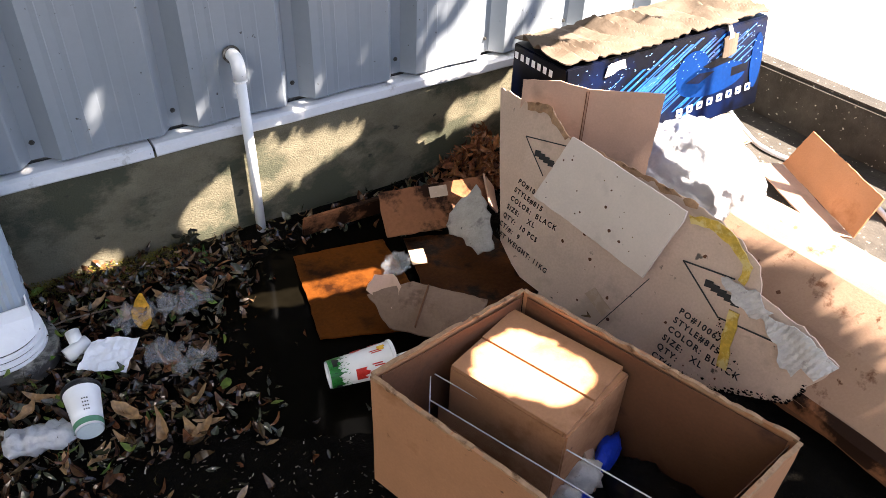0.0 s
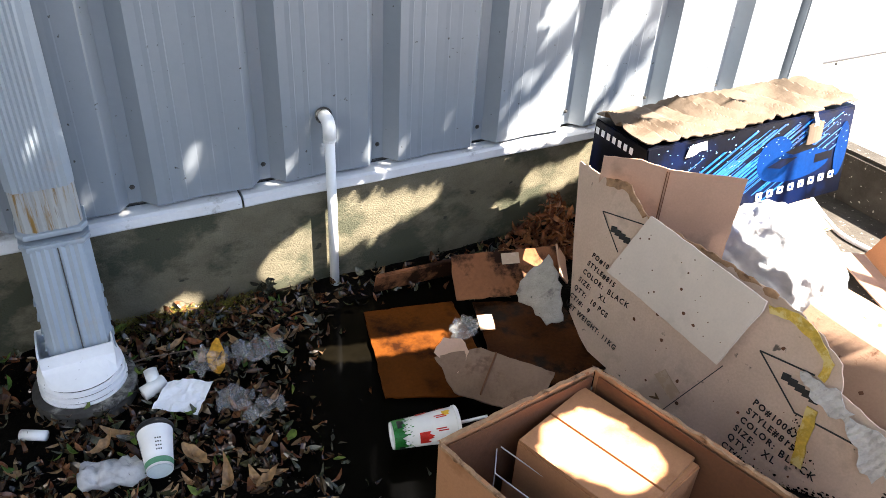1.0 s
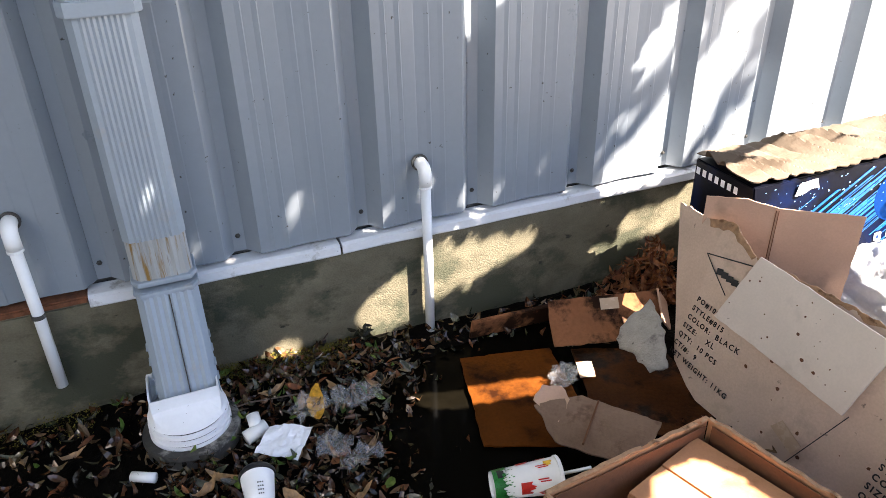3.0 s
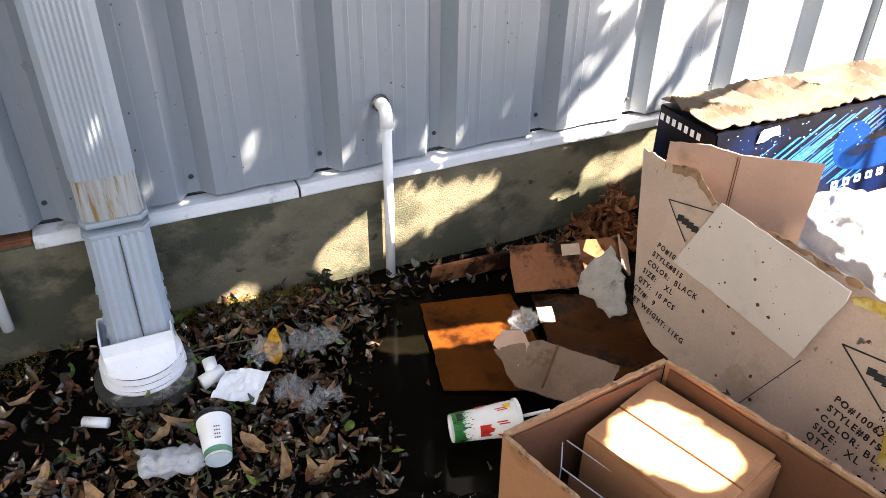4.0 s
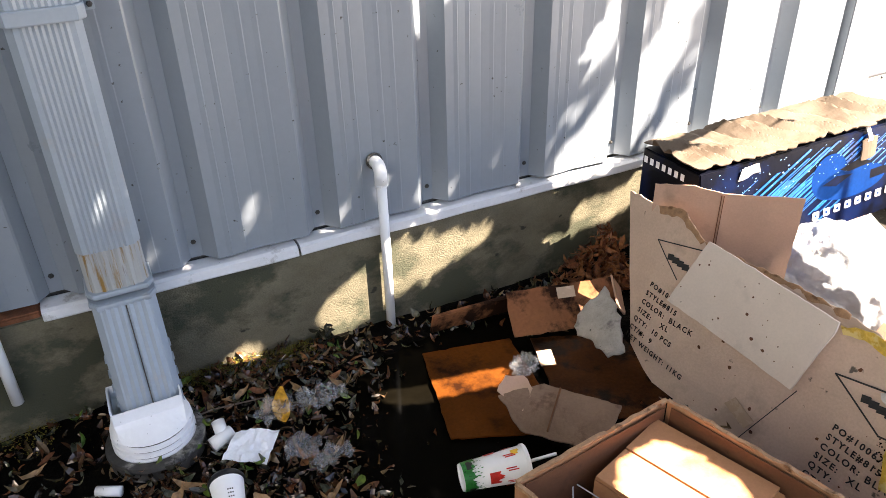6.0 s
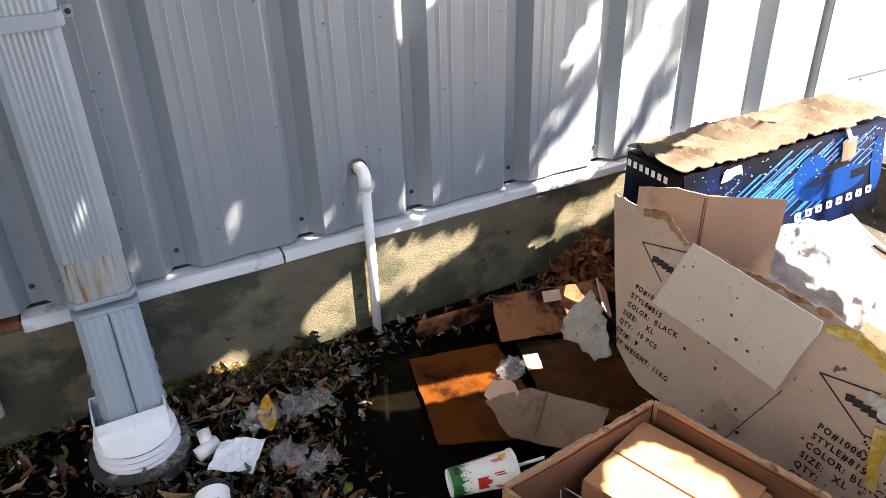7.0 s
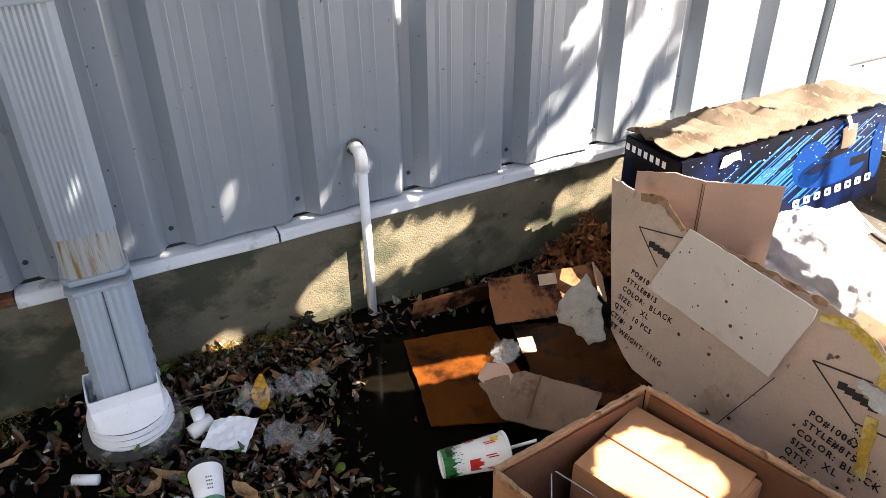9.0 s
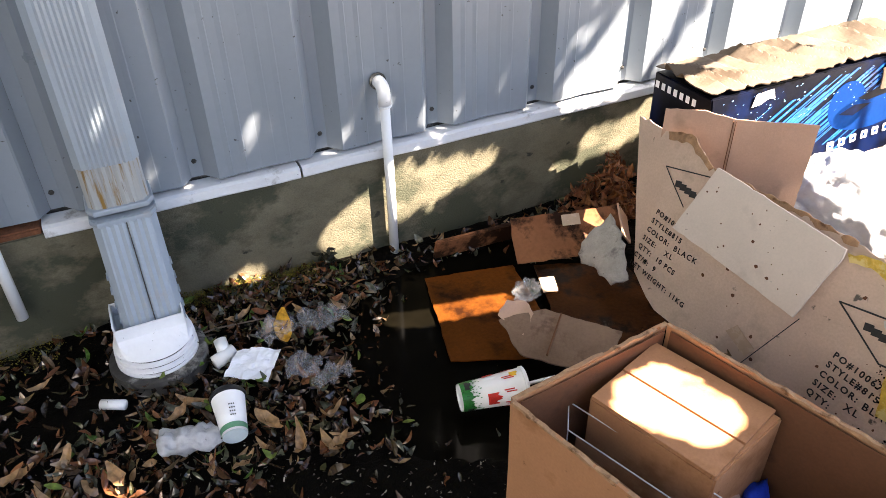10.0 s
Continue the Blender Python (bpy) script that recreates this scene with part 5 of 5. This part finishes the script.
tw = part("twig", tube([(-0.42, -0.22, 0.02), (-0.33, -0.225, 0.035), (-0.22, -0.235, 0.03), (-0.17, -0.25, 0.02)], [0.0022, 0.002, 0.0017, 0.001], 6), M_BARK)
tagged(tw, "thin brown twig lying on the litter", "twig")
b = bmesh.new()
rnd = random.Random(19)
for k in range(34):
    L = rnd.uniform(0.018, 0.042)
    x, z = rnd.gauss(-0.005, 0.022), abs(rnd.gauss(0.012, 0.022))
    add_leaf(b, pose(x, rnd.uniform(-0.085, -0.058), z, rnd.uniform(30, 110), rnd.gauss(0, 40), rnd.uniform(0, 360)), L, L * rnd.uniform(0.4, 0.7), 0.5, 4)
tagged(part("leaf_clump", b, leaf_mat("dark_wet_leaves", [(0.010, 0.009, 0.006), (0.022, 0.024, 0.010), (0.014, 0.010, 0.007)])), "dark matted clump of leaves against the foundation", "leaves", kind="stuff")

# ---- tree that shades the wall ----
tree = thing("tree", (5.4, -5.6, 0), "unseen leafy tree placed to throw dappled shade on the wall", "tree")
part("trunk", tube([(0, 0, -0.2), (0.03, 0.02, 1.2), (-0.05, 0.1, 2.6), (-0.1, 0.2, 4.2), (0.0, 0.2, 6.0)], [0.17, 0.14, 0.12, 0.09, 0.03], 14), M_BARK, tree, smooth=True)
for pts in ([(-0.05, 0.1, 2.6), (-0.5, 1.1, 3.2), (-1.0, 2.2, 3.8), (-1.4, 3.0, 4.2)], [(-0.08, 0.18, 3.6), (-0.2, 1.2, 4.4), (-0.6, 2.2, 5.0), (-1.0, 2.8, 5.2)], [(-0.1, 0.12, 2.8), (0.5, -0.6, 3.6), (0.9, -1.1, 4.4)]):
    part("limb", tube(pts, [0.07, 0.05, 0.03, 0.012][:len(pts)], 9), M_BARK, tree, smooth=True)

# loose unseen limb, added to cast the dark bar between the light patches
far = [Vector((u, -0.048, v)) + SUN * 2.4 - tree.location for u, v in ((0.52, -0.06), (0.655, -0.012), (0.80, 0.045), (0.98, 0.098), (1.1, 0.14))]
part("limb", tube(far, [0.012, 0.015, 0.017, 0.014, 0.014], 8), M_BARK, tree, smooth=True)

SLOPE = SUN.z / -SUN.y
SLIDE = SUN.x / -SUN.y


def wall_hit(x, y, z):
    """Where the sunbeam through a point meets the foundation's plane."""
    d = -0.048 - y
    return x - SLIDE * d, z - SLOPE * d


def gap(u, v):
    """How open the crown is along the beam that meets the wall plane at (u, v)."""
    q = u - SUN.x / SUN.z * v
    for poly in GAPS:
        if inside((u, v), poly):
            return 1.0
    if v > 0.27:
        streak = noise.noise((q * 6.5, v * 1.6, 1.7)) + 0.4 * noise.noise((q * 15, v * 5, 4.1))
        return 1.0 if streak > 0.60 - 0.62 * (u - 0.35) + 0.2 * max(0.0, 0.3 - u) else 0.0
    if v > -0.12 and u < 1.02:
        return 0.0
    edge = 0.57 + 0.21 * max(0.0, min(1.0, (-0.50 - v) / 0.12)) + 0.06 * max(0.0, min(1.0, (-0.65 - v) / 0.1))
    return 1.0 if q > edge + 0.03 * noise.noise((q * 5, v * 5, 0)) else 0.0


def beam_patch(points):
    return [wall_hit(*p) for p in points]


# openings cut in the unseen crown, each outlined to let one light patch through
GAPS = [
    [(0.588, 0.202), (0.209, 0.214), (0.143, 0.191), (-0.031, 0.076), (0.004, 0.042), (0.037, -0.013), (0.113, 0.021), (0.198, 0.06)],
    [(-0.30, 0.02), (-0.20, 0.050), (-0.135, -0.001), (-0.26, -0.04)],
    [(0.796, 0.198), (0.961, 0.20), (1.0, 0.21), (1.0, 0.126), (0.97, 0.124), (0.788, 0.104)],
    [(0.685, 0.104), (0.736, 0.113), (0.811, 0.084), (0.658, 0.023)],
    [(0.645, -0.10), (0.651, -0.045), (0.987, 0.075), (1.02, 0.03), (0.90, -0.10)],
    beam_patch([(0.262, -0.932, 0.243), (0.352, -0.942, 0.243), (0.40, -1.095, 0.243), (0.295, -1.132, 0.243), (0.198, -1.0, 0.243)]),
    beam_patch([(0.05, -0.30, 0.0), (0.19, -0.338, 0.0), (0.375, -0.375, 0.0), (0.355, -0.432, 0.0), (0.15, -0.392, 0.0), (0.08, -0.36, 0.0)]),
    beam_patch([(0.452, -0.366, 0.0), (0.50, -0.366, 0.0), (0.485, -0.442, 0.0), (0.445, -0.435, 0.0)]),
    beam_patch([(-0.76, -0.46, 0.02), (-0.71, -0.455, 0.02), (-0.70, -0.485, 0.02), (-0.74, -0.50, 0.02)]),
    beam_patch([(-0.60, -0.56, 0.02), (-0.52, -0.56, 0.02), (-0.54, -0.62, 0.02), (-0.62, -0.61, 0.02)]),
    beam_patch([(-0.21, -0.63, 0.02), (-0.17, -0.63, 0.02), (-0.18, -0.66, 0.02), (-0.22, -0.66, 0.02)]),
]
rnd = random.Random(3)
b = bmesh.new()
count = 0
while count < 28000:
    u, v = rnd.uniform(-4.6, 1.3), rnd.uniform(-3.2, 2.2)
    q = u - SUN.x / SUN.z * v
    if not -3.4 < q < 0.9 or gap(u, v):
        continue
    d = rnd.uniform(6.5, 8.5) if v > 0.27 and rnd.random() < 0.75 else max(4.2, (3.0 - v) / SUN.z) + rnd.uniform(0, 0.8)
    if v > 0.27 and d < 6 and u > -0.2:
        continue
    L = rnd.uniform(0.055, 0.095)
    m = Matrix.Translation(Vector((u, -0.048, v)) + SUN * d) @ Euler((rnd.uniform(-0.7, 0.7), rnd.uniform(-0.7, 0.7), rnd.uniform(0, 6.28))).to_matrix().to_4x4()
    tips = [m @ Vector(p) for p in ((L / 2, 0, 0), (-L / 2, 0, 0), (0, L * 0.3, 0), (0, -L * 0.3, 0))]
    if any(gap(*wall_hit(*p)) for p in tips):
        continue
    add_leaf(b, Matrix.Translation(-tree.location) @ m, L, L * 0.66, 0.2, 2)
    count += 1
# extra leaves round the openings and over the bed, to sharpen patches and stop leaks
boxes = [(min(p[0] for p in g) - 0.12, max(p[0] for p in g) + 0.12, min(p[1] for p in g) - 0.12, max(p[1] for p in g) + 0.12) for g in GAPS] + [(-1.3, 1.0, -0.8, 0.27)] * 9 + [(-1.5, 0.5, -2.4, -0.7)] * 12
count = 0
while count < 60000:
    u0, u1, v0, v1 = boxes[count % len(boxes)]
    u, v = rnd.uniform(u0, u1), rnd.uniform(v0, v1)
    count += 1
    if gap(u, v):
        continue
    L = rnd.uniform(0.022, 0.05) if v > -0.8 else rnd.uniform(0.05, 0.085)
    m = Matrix.Translation(Vector((u, -0.048, v)) + SUN * (max(3.0, (2.4 - v) / SUN.z) + rnd.uniform(0, 0.5))) @ Euler((rnd.uniform(-0.7, 0.7), rnd.uniform(-0.7, 0.7), rnd.uniform(0, 6.28))).to_matrix().to_4x4()
    if any(gap(*wall_hit(*(m @ Vector(p)))) for p in ((L / 2, 0, 0), (-L / 2, 0, 0), (0, L * 0.3, 0), (0, -L * 0.3, 0))):
        continue
    add_leaf(b, Matrix.Translation(-tree.location) @ m, L, L * 0.66, 0.2, 2)
# unseen leaves added over the bed to cut its sky light
count = 0
while count < 15000:
    u, v = rnd.uniform(-4.2, 1.2), rnd.uniform(0.5, 2.9)
    count += 1
    d = max(0.35, (2.5 - v) / SUN.z) + rnd.uniform(0, 2.2)
    if gap(u, v) or u - SUN.x / SUN.z * v > 0.45:
        continue
    L = rnd.uniform(0.07, 0.12)
    m = Matrix.Translation(Vector((u, -0.048, v)) + SUN * d) @ Euler((rnd.uniform(-0.7, 0.7), rnd.uniform(-0.7, 0.7), rnd.uniform(0, 6.28))).to_matrix().to_4x4()
    if any(gap(*wall_hit(*(m @ Vector(p)))) for p in ((L / 2, 0, 0), (-L / 2, 0, 0), (0, L * 0.3, 0), (0, -L * 0.3, 0))):
        continue
    add_leaf(b, Matrix.Translation(-tree.location) @ m, L, L * 0.66, 0.2, 2)
tagged(part("crown", b, M_LEAFGRN, tree, "unseen crown of green leaves, opened to shape the light patches"), kind="stuff")
